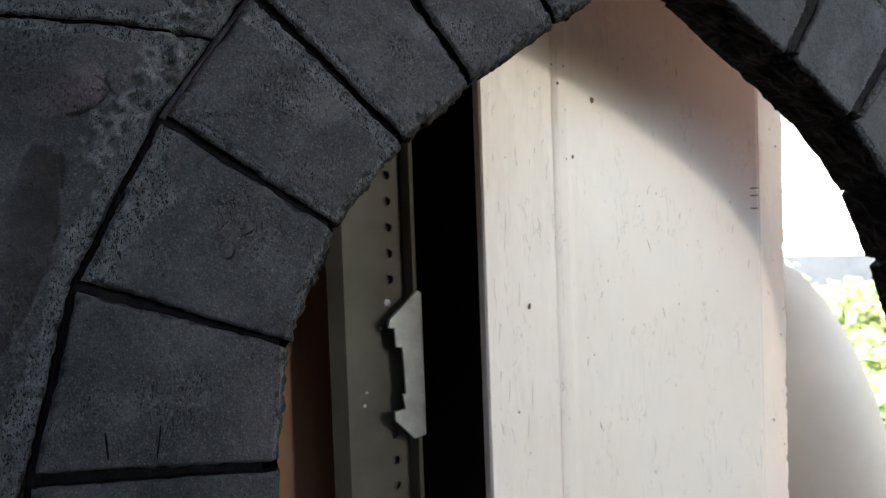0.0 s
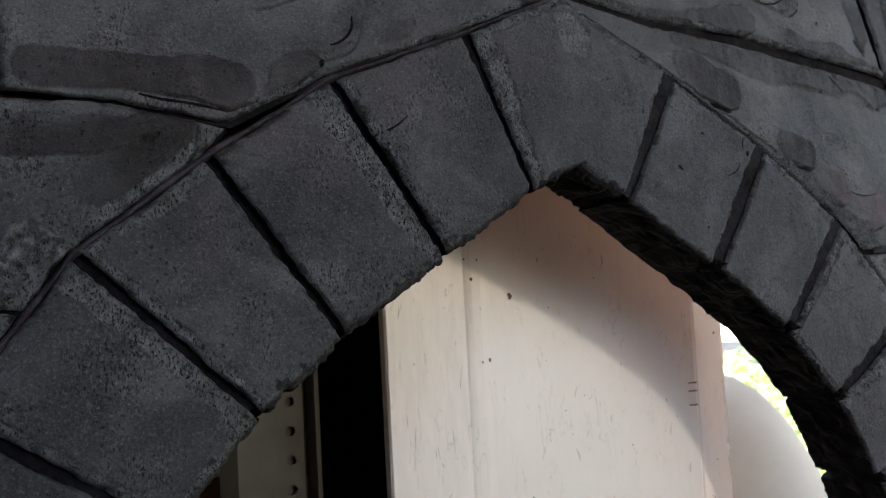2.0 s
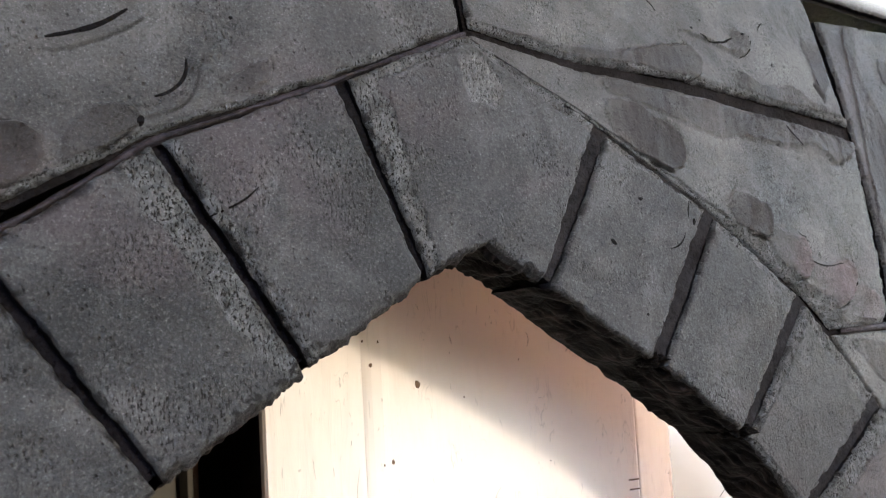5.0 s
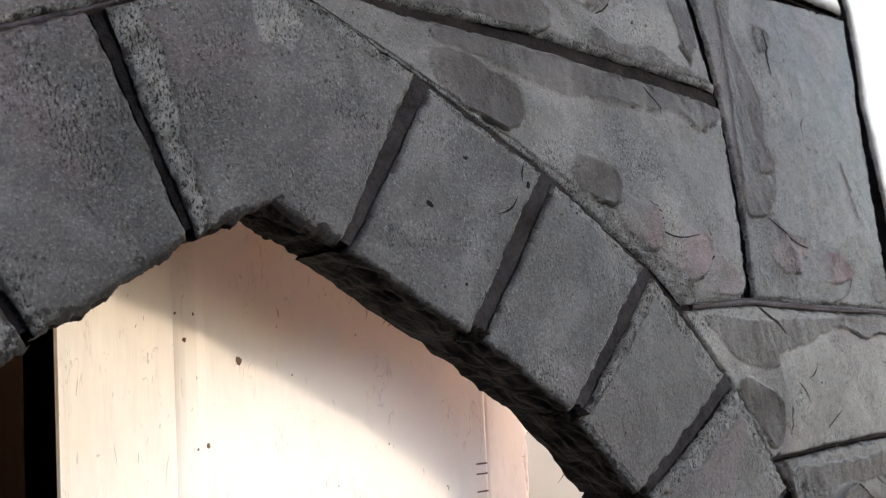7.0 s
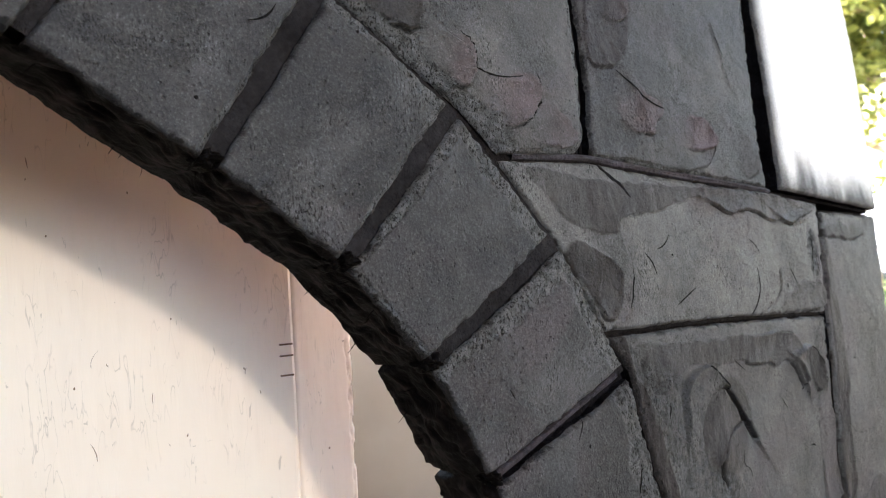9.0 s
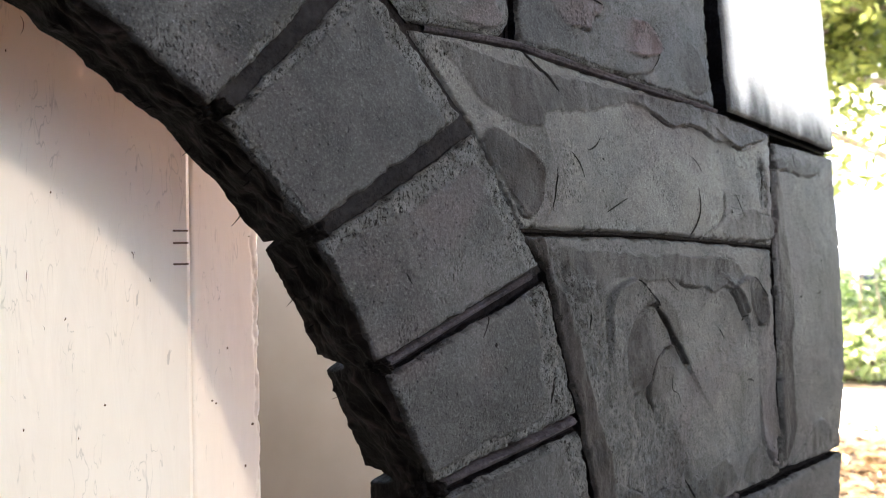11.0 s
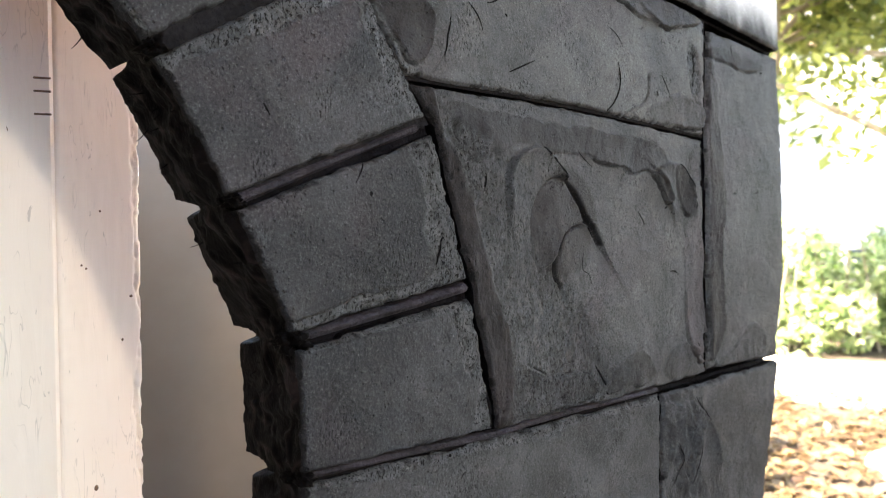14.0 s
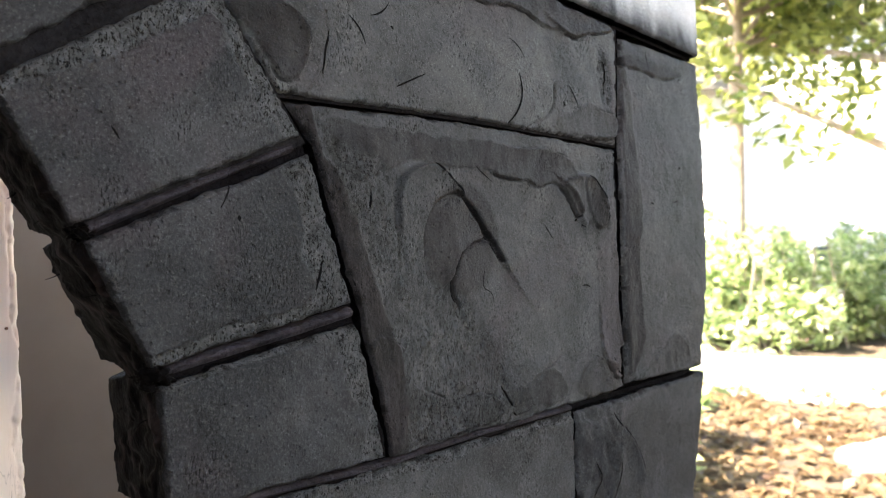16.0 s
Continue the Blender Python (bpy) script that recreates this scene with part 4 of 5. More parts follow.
    block_start = [(0.2195, 0.0232), (0.2245, 0.0605), (0.2292, 0.0945), (0.2370, 0.1370), (0.2430, 0.1750), (0.2655, 0.2350), (0.2740, 0.2546), (0.2760, 0.4029)]

    # tall stone by the bare block
    def thumb(u, v):
        h = ridge(u, v, [(0.1143, 0.0336), (0.1459, 0.0388), (0.1529, 0.0531), (0.1382, 0.0645)], 0.0020, 0.009) + ridge(u, v, [(0.0868, 0.0529), (0.0850, 0.0698), (0.0750, 0.0892)], 0.0012, 0.006)
        h += ridge(u, v, [(0.1809, 0.0880), (0.1720, 0.1252)], 0.0010, 0.001)
        return h, 0.0 * u, 0.0 * u
    stone([(0.0360, 0.0374), (0.1044, 0.0308), (0.2085, 0.0233)], [(0.0422, 0.2470), (0.2640, 0.2475)], end=stone_end, gaps=(2.5, 0.3, 1.5, 2), seed=63, pale=0.08, pits=[("e", 7), ("l", 3)], start=upright, relief=thumb,
          coats=COATS["tall"], skims=[(0.1858, 0.0465, 0.022, 0.016, -8, 0.6)])
    # unpainted block, sprayed along its foot, past a wide open joint
    spray = lambda u, v: sstep(0.000, 0.034, v - (0.0232 - (u - 0.215) * 0.07) + 0.022 * (fbm(u * 70, v * 25, 5, 3) - 0.5)) * sstep(-0.002, 0.020, u - np.interp(v, [p[1] for p in block_start], [p[0] for p in block_start]) + 0.006 * (fbm(u * 50, v * 50, 6, 3) - 0.5))
    stone([block_start[0], (0.3831, 0.0100)], [block_start[-1], (0.4768, 0.4017)], start=block_start, gaps=(0, 0, 2.0, 0), deep="e", seed=64, bare=spray, rough=0.5, proud=-0.001, label="bare white foam block with black overspray")
    lay([(0.2075, 0.0233), (0.2205, 0.0233)], [(0.2630, 0.2475), (0.2730, 0.2475)], 0.0, 0.016, start=stone_end, end=block_start[:-1])
    carved("stone", [(0.0422, 0.2480), (0.2630, 0.2485)], [(0.0333, 0.4070), (0.2630, 0.4029)], panel, -0.002, (3, 1, 2.0, 0), seed=65, bare=lambda u, v: sstep(0.004, 0.03, v - 0.243), label="bare white foam block with black overspray")
    lay([(0.0422, 0.2475), (0.2740, 0.2480)], [(0.0333, 0.4070), (0.2740, 0.4029)])

    lay([(0.0180, 0.0250), (0.0560, 0.0250)], [(0.0180, 0.0560), (0.0560, 0.0560)], 0.0, 0.0095)

    # pale stone under the level joint
    def nicks(u, v):
        h = -ridge(u, v, [(0.1824, -0.0482), (0.2051, -0.0386), (0.2070, -0.0251)], 0.0012, 0.0008, 0.0008) + ridge(u, v, [(0.0453, -0.0404), (0.0573, -0.0231), (0.0505, 0.0023)], 0.0012, 0.012)
        h += ridge(u, v, [(0.2073, 0.0109), (0.2260, 0.0016), (0.2520, 0.0069)], 0.0010, 0.006)
        return h, 0.0 * u, 1 - sstep(0.4, 0.8, np.hypot((u - 0.2565) / 0.012, (v + 0.0163) / 0.03))
    stone(ring_r, [(0.2792, 0.0162), (0.2645, -0.0559)], gaps=(1.5, 1.5, 1.6, 2.2), start=level, end=thin[:], seed=66, relief=nicks, bed=0.0045, bed_mat=GROOVE_FILLED, pale=1.0,
          coats=COATS["pale"])
    # narrow stone at the panel's edge
    stone([(0.2568, -0.1935), (0.3541, -0.1965)], [(0.2789, 0.0128), (0.3820, 0.0089)], gaps=(2.2, 0, 2.0, 2.0), deep="e", seed=67, pale=0.4, start=[(0.2568, -0.1935), (0.2580, -0.1243), (0.2631, -0.0551), (0.2789, 0.0128)],
          coats=COATS["edge"], skims=[(0.3197, -0.0023, 0.04, 0.006, 0, 0.6)])

    # stone with a trowel swirl
    def swirl(u, v):
        a1 = [(0.0874, -0.0978), (0.0879, -0.0853), (0.0914, -0.0763), (0.0982, -0.0722), (0.1084, -0.0696), (0.1144, -0.0727), (0.1204, -0.0785), (0.1266, -0.0837)]
        a2 = [(0.1016, -0.1132), (0.1026, -0.1081), (0.1042, -0.0965), (0.1086, -0.0886), (0.1180, -0.0831), (0.1265, -0.0842), (0.1351, -0.0895), (0.1416, -0.0976), (0.1504, -0.1087), (0.1559, -0.1158)]
        a3 = [(0.1235, -0.1351), (0.1177, -0.1268), (0.1200, -0.1176), (0.1254, -0.1097), (0.1322, -0.1058), (0.1435, -0.1053)]
        flip = lambda line: line[::-1]
        h = ridge(u, v, flip(a1), 0.0048, 0.009) - ridge(u, v, flip(a2), 0.0044, 0.010, 0.0007) - ridge(u, v, a3, 0.0018, 0.012, 0.0009)
        h += ridge(u, v, [(0.0694, -0.0902), (0.0706, -0.0746), (0.0756, -0.0687)], 0.0034, 0.005)
        h += ridge(u, v, [(0.2100, -0.0755), (0.2346, -0.0715), (0.2459, -0.0861), (0.2463, -0.1000)][::-1], 0.0028, 0.006)
        h += ridge(u, v, [(0.2053, -0.0775), (0.2171, -0.0843), (0.2217, -0.0972)], 0.0024, 0.005)
        for x0, y0 in ((0.1529, -0.1802), (0.1731, -0.1738), (0.2040, -0.1693), (0.2408, -0.1709)):
            h += ridge(u, v, [(x0, y0 - 0.016), (x0 + 0.004, y0), (x0 + 0.016, y0 + 0.004)], 0.0028, 0.006)
        edge_u = np.interp(-v, [0.045, 0.065, 0.104, 0.166, 0.19], [0.046, 0.052, 0.066, 0.090, 0.088])
        pore_u = np.interp(-v, [0.06, 0.078, 0.12, 0.178, 0.19], [0.06, 0.100, 0.122, 0.158, 0.16])
        wob = (fbm(u * 60, v * 60, 83, 3) - 0.5) * 0.02
        drag = 1 - sstep(-0.002, 0.002, u - edge_u + wob * 0.5)
        pore = (1 - sstep(-0.008, 0.012, u - pore_u + wob)) * (1 - drag)
        inside = 1 - sstep(0.85, 1.05, np.hypot((u - 0.1273) / 0.026, (v + 0.1040) / 0.028))
        h += drag * (0.0006 + (fbm(u * 110, v * 34, 81, 4) - 0.5) * 0.0036) + pore * (fbm(u * 90, v * 60, 82, 3) - 0.5) * 0.0040
        return h, np.maximum(drag, inside * 0.7), pore * 0.6 * (1 - inside)

    stone(ring_low, [(0.2571, -0.1956), (0.2580, -0.1243), (0.2645, -0.0559)], gaps=(2.0, 1.5, 2.0, 2.2), start=[RIGHT[6][1], (0.1454, -0.1972), (0.2571, -0.1956)], end=thin[:], seed=68, pale=0.62, relief=swirl, step=0.7, bed=0.0085, bed_mat=GROOVE_FILLED,
          coats=COATS["swirl"])

    # jambs below the long level joint
    def crumple(u, v):
        m_ = 1 - sstep(0.02, 0.07, u - 0.204 + (fbm(u * 30, v * 30, 93, 3) - 0.5) * 0.05)
        h = (fbm(u * 60 + v * 25, v * 24, 91, 5, 0.6) - 0.5) * 0.011 * m_
        for line in ([(0.2142, -0.2055), (0.2313, -0.2087), (0.2276, -0.2375)], [(0.2473, -0.2142), (0.2445, -0.2324), (0.2388, -0.2525)], [(0.2584, -0.2213), (0.2671, -0.2320), (0.2746, -0.2480)], [(0.2194, -0.2168), (0.2185, -0.2328), (0.2099, -0.2449)]):
            h += ridge(u, v, line[::-1], 0.0036, 0.005)
        return h, 0.6 * m_ * sstep(0.4, 0.6, fbm(u * 30, v * 30, 92, 3)), 0.0 * u
    jr = ([(-0.0221, -0.4044), (-0.0227, -0.1973)], [(0.2075, -0.4050), (0.2064, -0.1963)])
    carved("stone", *jr, panel, 0.0, (0, 2.0, 0, 1.0), torn=True, notched=True, seed=70, pale=0.35, pits=[("e", 5)])
    lay(*jr, 0.006, 0.0045, mat=GROOVE_FILLED)
    carved("stone", [(0.2075, -0.4050), (0.3268, -0.4028)], [(0.2064, -0.1963), (0.3541, -0.1965)], panel, -0.001, (1.0, 0, 0, 2.2), deep="e", relief=crumple, seed=71)
    lay([(0.2075, -0.4050), (0.3218, -0.4029)], [(0.2064, -0.1963), (0.3488, -0.1966)])

    # left of the crown
    def trowel(u, v):
        h = ridge(u, v, [(-0.3690, 0.1319), (-0.3603, 0.1352), (-0.3547, 0.1407), (-0.3520, 0.1500)], 0.0018, 0.004)
        h += ridge(u, v, [(-0.3990, 0.1534), (-0.3858, 0.1577), (-0.3744, 0.1648), (-0.3699, 0.1683)], 0.0020, 0.003)
        return h, 0.0 * u, 0.0 * u
    def crust(u, v):
        m_ = np.zeros_like(u)
        for cu, cv, r in ((-0.5444, -0.0229, 0.009), (-0.5385, -0.0127, 0.010), (-0.5293, -0.0025, 0.010), (-0.5220, 0.0080, 0.010), (-0.5183, 0.0175, 0.011), (-0.5130, 0.0290, 0.012), (-0.5041, 0.0410, 0.012), (-0.4940, 0.0490, 0.012), (-0.4870, 0.0500, 0.009)):
            m_ = np.maximum(m_, 1 - sstep(0.5, 1.0, np.hypot(u - cu, v - cv) / r + (fbm(u * 110, v * 110, 97, 3) - 0.5) * 0.9))
        return m_ * (0.0010 + (fbm(u * 210, v * 210, 98, 3) - 0.5) * 0.0130), m_
    crumb = lambda u, v: 0.085 * crust(u, v)[1] * sstep(0.40, 0.62, fbm(u * 210, v * 210, 98, 3))
    left_joint = [(-0.4136, 0.0993), (-0.4603, 0.1085), (-0.5002, 0.1110)]
    stone([(-0.2347, 0.1799), LEFT[0][1], LEFT[1][1], left_joint[0]], [(-0.2342, 0.4054), (-0.4986, 0.4005)], gaps=(1.5, 1.0, 2.4, 0), seed=80, pale=0.3, end=left_joint + [(-0.4986, 0.4005)], relief=trowel,
          pits=[("l", 4)], coats=COATS["left"], bed=0.005, bed_mat=GROOVE_FILLED)
    stone([(-0.5007, 0.1114), (-0.7140, 0.1143)], [(-0.4990, 0.4005), (-0.7131, 0.3972)], gaps=(2.5, 0, 2.0, 0), seed=81, step=2, pits=[("s", 12), ("l", 8)])
    ring_l = [left_joint[0], LEFT[2][1], LEFT[3][1], (-0.4929, 0.0262)]
    stone(ring_l, [(-0.7140, 0.1143), (-0.7143, 0.0386)], start=left_joint[:2] + [(-0.7140, 0.1143)], end=[(-0.4929, 0.0262), (-0.5373, 0.0315), (-0.7143, 0.0386)], gaps=(0.8, 1.0, 1.5, 0), seed=82, bare=crumb, pits=[("l", 10), ("e", 7)], pale=0.3, relief=lambda u, v: (crust(u, v)[0], 0.0 * u, crust(u, v)[1]),
          skims=[(-0.4526, 0.0847, 0.03, 0.016, 40, 0.9), (-0.4978, 0.0940, 0.05, 0.010, 0, 0.8)])
    ring_l2 = [(-0.4929, 0.0262), LEFT[4][1], LEFT[5][1], LEFT[6][1], (-0.5980, -0.2145)]
    def knead(u, v):
        h = ridge(u, v, [(-0.5945, 0.0047), (-0.5652, 0.0096), (-0.5447, 0.0089), (-0.5373, 0.0000)][::-1], 0.0022, 0.010) + (fbm(u * 30, v * 30, 95, 3) - 0.5) * 0.005
        m_ = 1 - sstep(0.6, 1.0, np.hypot((u + 0.5625) / 0.032, (v + 0.0048) / 0.022) + (fbm(u * 50, v * 50, 96, 3) - 0.5) * 0.8)
        lump, porous = crust(u, v)
        return h + lump, m_ * 0.5, porous
    stone(ring_l2, [(-0.7143, 0.0386), (-0.7430, -0.2145)], start=[(-0.4929, 0.0262), (-0.5373, 0.0315), (-0.7143, 0.0386)], gaps=(0.9, 0, 1.5, 0), seed=83, bare=crumb, pits=[("l", 13), ("s", 7)], relief=knead, coats=COATS["knead"],
          skims=[(-0.5755, -0.0623, 0.012, 0.05, -15, 0.9)])
    jl = ([(-0.4761, -0.1634), (-0.4802, -0.4029)], [(-0.5773, -0.1560), (-0.5980, -0.4045)])
    carved("stone", *jl, panel, 0.001, (3.0, 0, 0, 1.6), torn=True, seed=84, step=1.6)
    lay(*jl, 0.006)
    lay([(-0.5980, -0.2145), (-0.5980, -0.4045)], [(-0.7430, -0.2145), (-0.7430, -0.4045)])
    # dark slivers laid on the paint: cuts, scratches and drawn-in lip shade
    rng = random.Random(12)

    def nick(u0, v0, u1, v1, bend=0.1, width=0.0004, over=0.00012):
        k = np.linspace(0, 1, 9)
        du, dv = u1 - u0, v1 - v0
        off = bend * 4 * k * (1 - k)
        pu, pv = u0 + du * k - dv * off, v0 + dv * k + du * off
        lead = min(TOPS, key=lambda tp: ((tp[0] - u0) ** 2 + (tp[1] - v0) ** 2).min())
        ph = np.array([lead[2][np.argmin((lead[0] - a) ** 2 + (lead[1] - b) ** 2)] for a, b in zip(pu, pv)])
        n = math.hypot(du, dv)
        half = width * (0.12 + np.sin(np.pi * np.clip(k * 0.9 + 0.05, 0, 1)))
        strip = np.stack([face(pu + j * half * -dv / n, pv + j * half * du / n, -ph - over - 0.0002 * (1 - abs(j))) for j in (-1, 0, 1)])
        link("scratch_shade_line", grid_mesh("scratch_shade_line", [strip], {}), GROOVE, panel)

    def stroke(half, way):
        p = np.asarray(way, float)
        for _ in range(2):
            p = np.concatenate([p[:1], np.stack([0.75 * p[:-1] + 0.25 * p[1:], 0.25 * p[:-1] + 0.75 * p[1:]], 1).reshape(-1, 2), p[-1:]])
        d = np.gradient(p, axis=0)
        n = np.stack([-d[:, 1], d[:, 0]], -1) / (np.hypot(*d.T)[:, None] + 1e-9)
        k = np.linspace(0, 1, len(p))
        lead = min(TOPS, key=lambda tp: ((tp[0] - p[len(p) // 2, 0]) ** 2 + (tp[1] - p[len(p) // 2, 1]) ** 2).min())
        ph = np.array([lead[2][np.argmin((lead[0] - q[0]) ** 2 + (lead[1] - q[1]) ** 2)] for q in p])
        w = half * (0.15 + np.sin(np.pi * np.clip(k * 0.92 + 0.04, 0, 1)) ** 0.8) * (0.7 + 0.6 * fbm(k * 9, k * 0 + half * 1e4, 88, 3))
        strip = np.stack([face(p[:, 0] + j * w * n[:, 0], p[:, 1] + j * w * n[:, 1], -ph - 0.00025 - 0.0002 * (1 - abs(j))) for j in (-1, 0, 1)])
        link("scratch_shade_line", grid_mesh("scratch_shade_line", [strip], {}), GROOVE, panel)

    for half, way in STROKES:
        stroke(half, way)
    zones = ((-0.16, 0.0, 0.17, 0.22), (0.06, 0.20, 0.06, 0.22), (-0.34, -0.26, 0.17, 0.24), (0.06, 0.25, -0.04, 0.02), (0.14, 0.25, -0.16, -0.07), (0.28, 0.35, -0.17, 0.0), (-0.19, -0.08, 0.05, 0.11), (-0.04, 0.03, -0.12, -0.03), (0.0, 0.19, -0.26, -0.20))
    for k in range(46):
        z = zones[k % len(zones)]
        u0, v0, a, n = rng.uniform(z[0], z[1]), rng.uniform(z[2], z[3]), rng.uniform(0, math.pi), rng.choice((0.0015, 0.002, 0.003, 0.005, 0.009, 0.014))
        nick(u0, v0, u0 + n * math.cos(a), v0 + n * math.sin(a), rng.uniform(-0.25, 0.25), rng.uniform(0.0003, 0.0005) if n > 0.004 else rng.uniform(0.0005, 0.0008))
    lay([(-0.4687, 0.0617), (-0.5280, -0.0169)], [(-0.5173, 0.0985), (-0.5795, 0.0017)], 0.0, 0.013)
    # plain foot of the two jambs, down to the ground
    lay([(-0.0272, FOOT), (-0.0221, -0.4044)], [(0.320, FOOT), (0.3218, -0.4029)], 0.006)
    lay([(-0.4802, -0.4029), (-0.4790, FOOT)], [(-0.7430, -0.4045), (-0.74, FOOT)], 0.006)


build_panel()

# ---- porch ----
POST_AT, POST_TURN = Vector((-0.0765, 0.1001, 0)), -13.0
CEIL = 2.7


def build_post():
    post = tagged(empty("porch_post", POST_AT), "cream-painted boxed wooden porch post with cracked paint", "post")
    post.rotation_euler = (0, 0, radians(POST_TURN))
    rng = random.Random(5)
    def board(name, profile):
        bm = bmesh.new()
        lowv = [bm.verts.new((px, py, 0)) for px, py in profile]
        topv = [bm.verts.new((px, py, CEIL)) for px, py in profile]
        bm.faces.new(lowv[::-1])
        bm.faces.new(topv)
        for k in range(len(profile)):
            j = (k + 1) % len(profile)
            bm.faces.new((lowv[k], lowv[j], topv[j], topv[k]))
        part(name, bm, CREAM, post)
    board("front_board", [(-0.1608, 0.0007), (-0.1590, 0.0003), (-0.1560, -0.0001), (-0.1505, -0.0003), (-0.1480, -0.0001), (-0.1465, 0.0), (0.0015, 0.0), (0.003, 0.0015), (0.003, 0.018), (-0.1606, 0.018)])
    board("side_board", [(-0.2136, 0.0034), (-0.2121, 0.0014), (-0.1609, 0.0009), (-0.1607, 0.016), (-0.2136, 0.016)])
    box_part("core", (-0.18, 0.0185, 0), (0.0, 0.06, CEIL), CREAM, post)
    # slanting trim on the yard side, its corners chipped
    a = radians(16.0 - POST_TURN)
    zs = np.concatenate([[0.0], np.arange(EYE - 0.32, EYE + 0.15, 0.0009), [CEIL]])
    prof = [(0.0, 0.012, 0.0), (0.0, 0.0012, 0.0012), (0.0012, 0.0, 0.0010), (0.0022, 0.0, 0.0004), (0.012, 0.0, 0.0)]
    prof += [(px, 0.0 if px < 0.040 else (px - 0.040) ** 2 * 220, 0.0) for px in np.arange(0.0260, 0.0441, 0.0008)] + [(0.0435, 0.012, 0.0012)]
    rings = []
    for k, (px, py, amp) in enumerate(prof):
        n1 = fbm(zs * 110, zs * 0 + k * 0.6, 301, 4) - 0.5
        edge = 0.0372 + (fbm(zs * 20, zs * 0, 321, 3) - 0.5) * 0.013 + (fbm(zs * 120, zs * 0, 323, 2) - 0.5) * 0.003
        gone = sstep(-0.0004, 0.0006, px - edge) * (py < 0.01)
        flake = fbm(zs * 150, zs * 0 + px * 330, 325, 4)
        x = px + n1 * (amp + 0.0004 * gone)
        y = py + gone * (0.0005 + 0.0013 * sstep(0.40, 0.60, flake)) + amp * np.abs(n1)
        rings.append(np.stack([0.0035 + x * math.cos(a) - y * math.sin(a), 0.001 + x * math.sin(a) + y * math.cos(a), zs], -1))
    me = grid_mesh("trim_board", [np.stack(rings)], {})
    link("trim_board", me, CREAM, post, "paint-chipped trim board")
    for (s, z, r) in ((-0.1304, 0.0219, 0.0026), (-0.1461, -0.0176, 0.0015), (-0.1821, -0.1212, 0.0024), (-0.1511, -0.0188, 0.0009), (-0.1561, 0.0342, 0.0013), (-0.1921, -0.1948, 0.0012), (-0.1601, 0.0472, 0.0011), (-0.1516, 0.0462, 0.0010), (-0.1221, -0.1068, 0.0009), (-0.1171, -0.1078, 0.0007), (-0.1041, 0.0132, 0.0006), (-0.0541, -0.0268, 0.0006), (-0.0701, 0.0312, 0.0006), (-0.0961, -0.0538, 0.0007), (-0.0341, -0.1188, 0.0006), (-0.1341, -0.1588, 0.0007)):
        bm = bmesh.new()
        bmesh.ops.create_icosphere(bm, subdivisions=2, radius=r * 0.62, matrix=Matrix.Translation((s, -0.0002, z + EYE)) @ Matrix.Diagonal((rng.uniform(0.5, 1.1), 0.3, rng.uniform(0.8, 1.5), 1)))
        for vert in bm.verts:
            vert.co.x += rng.uniform(-0.25, 0.25) * r
            vert.co.z += rng.uniform(-0.25, 0.25) * r
        part("nail_head", bm, SPECK, post)
    # short curved cracks in the paint
    for k in range(62):
        x0, z0, n = rng.uniform(-0.200, -0.004), EYE + rng.uniform(-0.22, 0.075), rng.choice((0.0012, 0.0015, 0.002, 0.003, 0.005, 0.008))
        if k >= 30:
            x0, n = rng.uniform(-0.209, -0.166), rng.choice((0.003, 0.005, 0.008, 0.012, 0.016))
        if -0.166 < x0 < -0.144:
            continue
        y0 = -0.0002 if x0 > -0.155 else 0.0007
        kk = np.linspace(0, 1, 7)
        lean, bend, half = rng.uniform(-0.5, 0.5), rng.uniform(-0.2, 0.2), rng.uniform(0.00008, 0.00018) * (1.6 if n < 0.002 else 1)
        if k >= 30:
            lean, bend, half = lean * 0.4, bend * 0.35, half * 0.5
        px = x0 + n * (lean * kk + bend * 4 * kk * (1 - kk))
        wide = half * (0.2 + np.sin(np.pi * np.clip(kk * 0.9 + 0.05, 0, 1)))
        strip = np.stack([np.stack([px + j * wide, np.full(7, y0 - 0.0002 * (1 - abs(j))), z0 + n * kk], -1) for j in (-1, 0, 1)])
        link("paint_crack", grid_mesh("paint_crack", [strip], {}), SPECK, post)
    for k in range(16):
        px, z, r = rng.uniform(0.005, 0.036), rng.uniform(-0.26, 0.07), rng.choice((0.0004, 0.0005, 0.0007, 0.0011))
        bm = bmesh.new()
        bmesh.ops.create_icosphere(bm, subdivisions=2, radius=r, matrix=Matrix.Translation((0.0035 + px * math.cos(a), 0.0008 + px * math.sin(a), EYE + z)) @ Matrix.Rotation(a, 4, "Z") @ Matrix.Diagonal((rng.uniform(0.7, 1.6), 0.35, rng.uniform(0.6, 1.2), 1)))
        part("paint_speck", bm, SPECK, post)
    for z in (-0.0435, -0.049, -0.0585):
        bm = bmesh.new()
        box(bm, (-0.0045, -0.0005, z + EYE - 0.0004), (0.0022, 0.0004, z + EYE + 0.0005), 0.0003)
        part("staple_mark", bm, SPECK, post)
    return post


build_post()


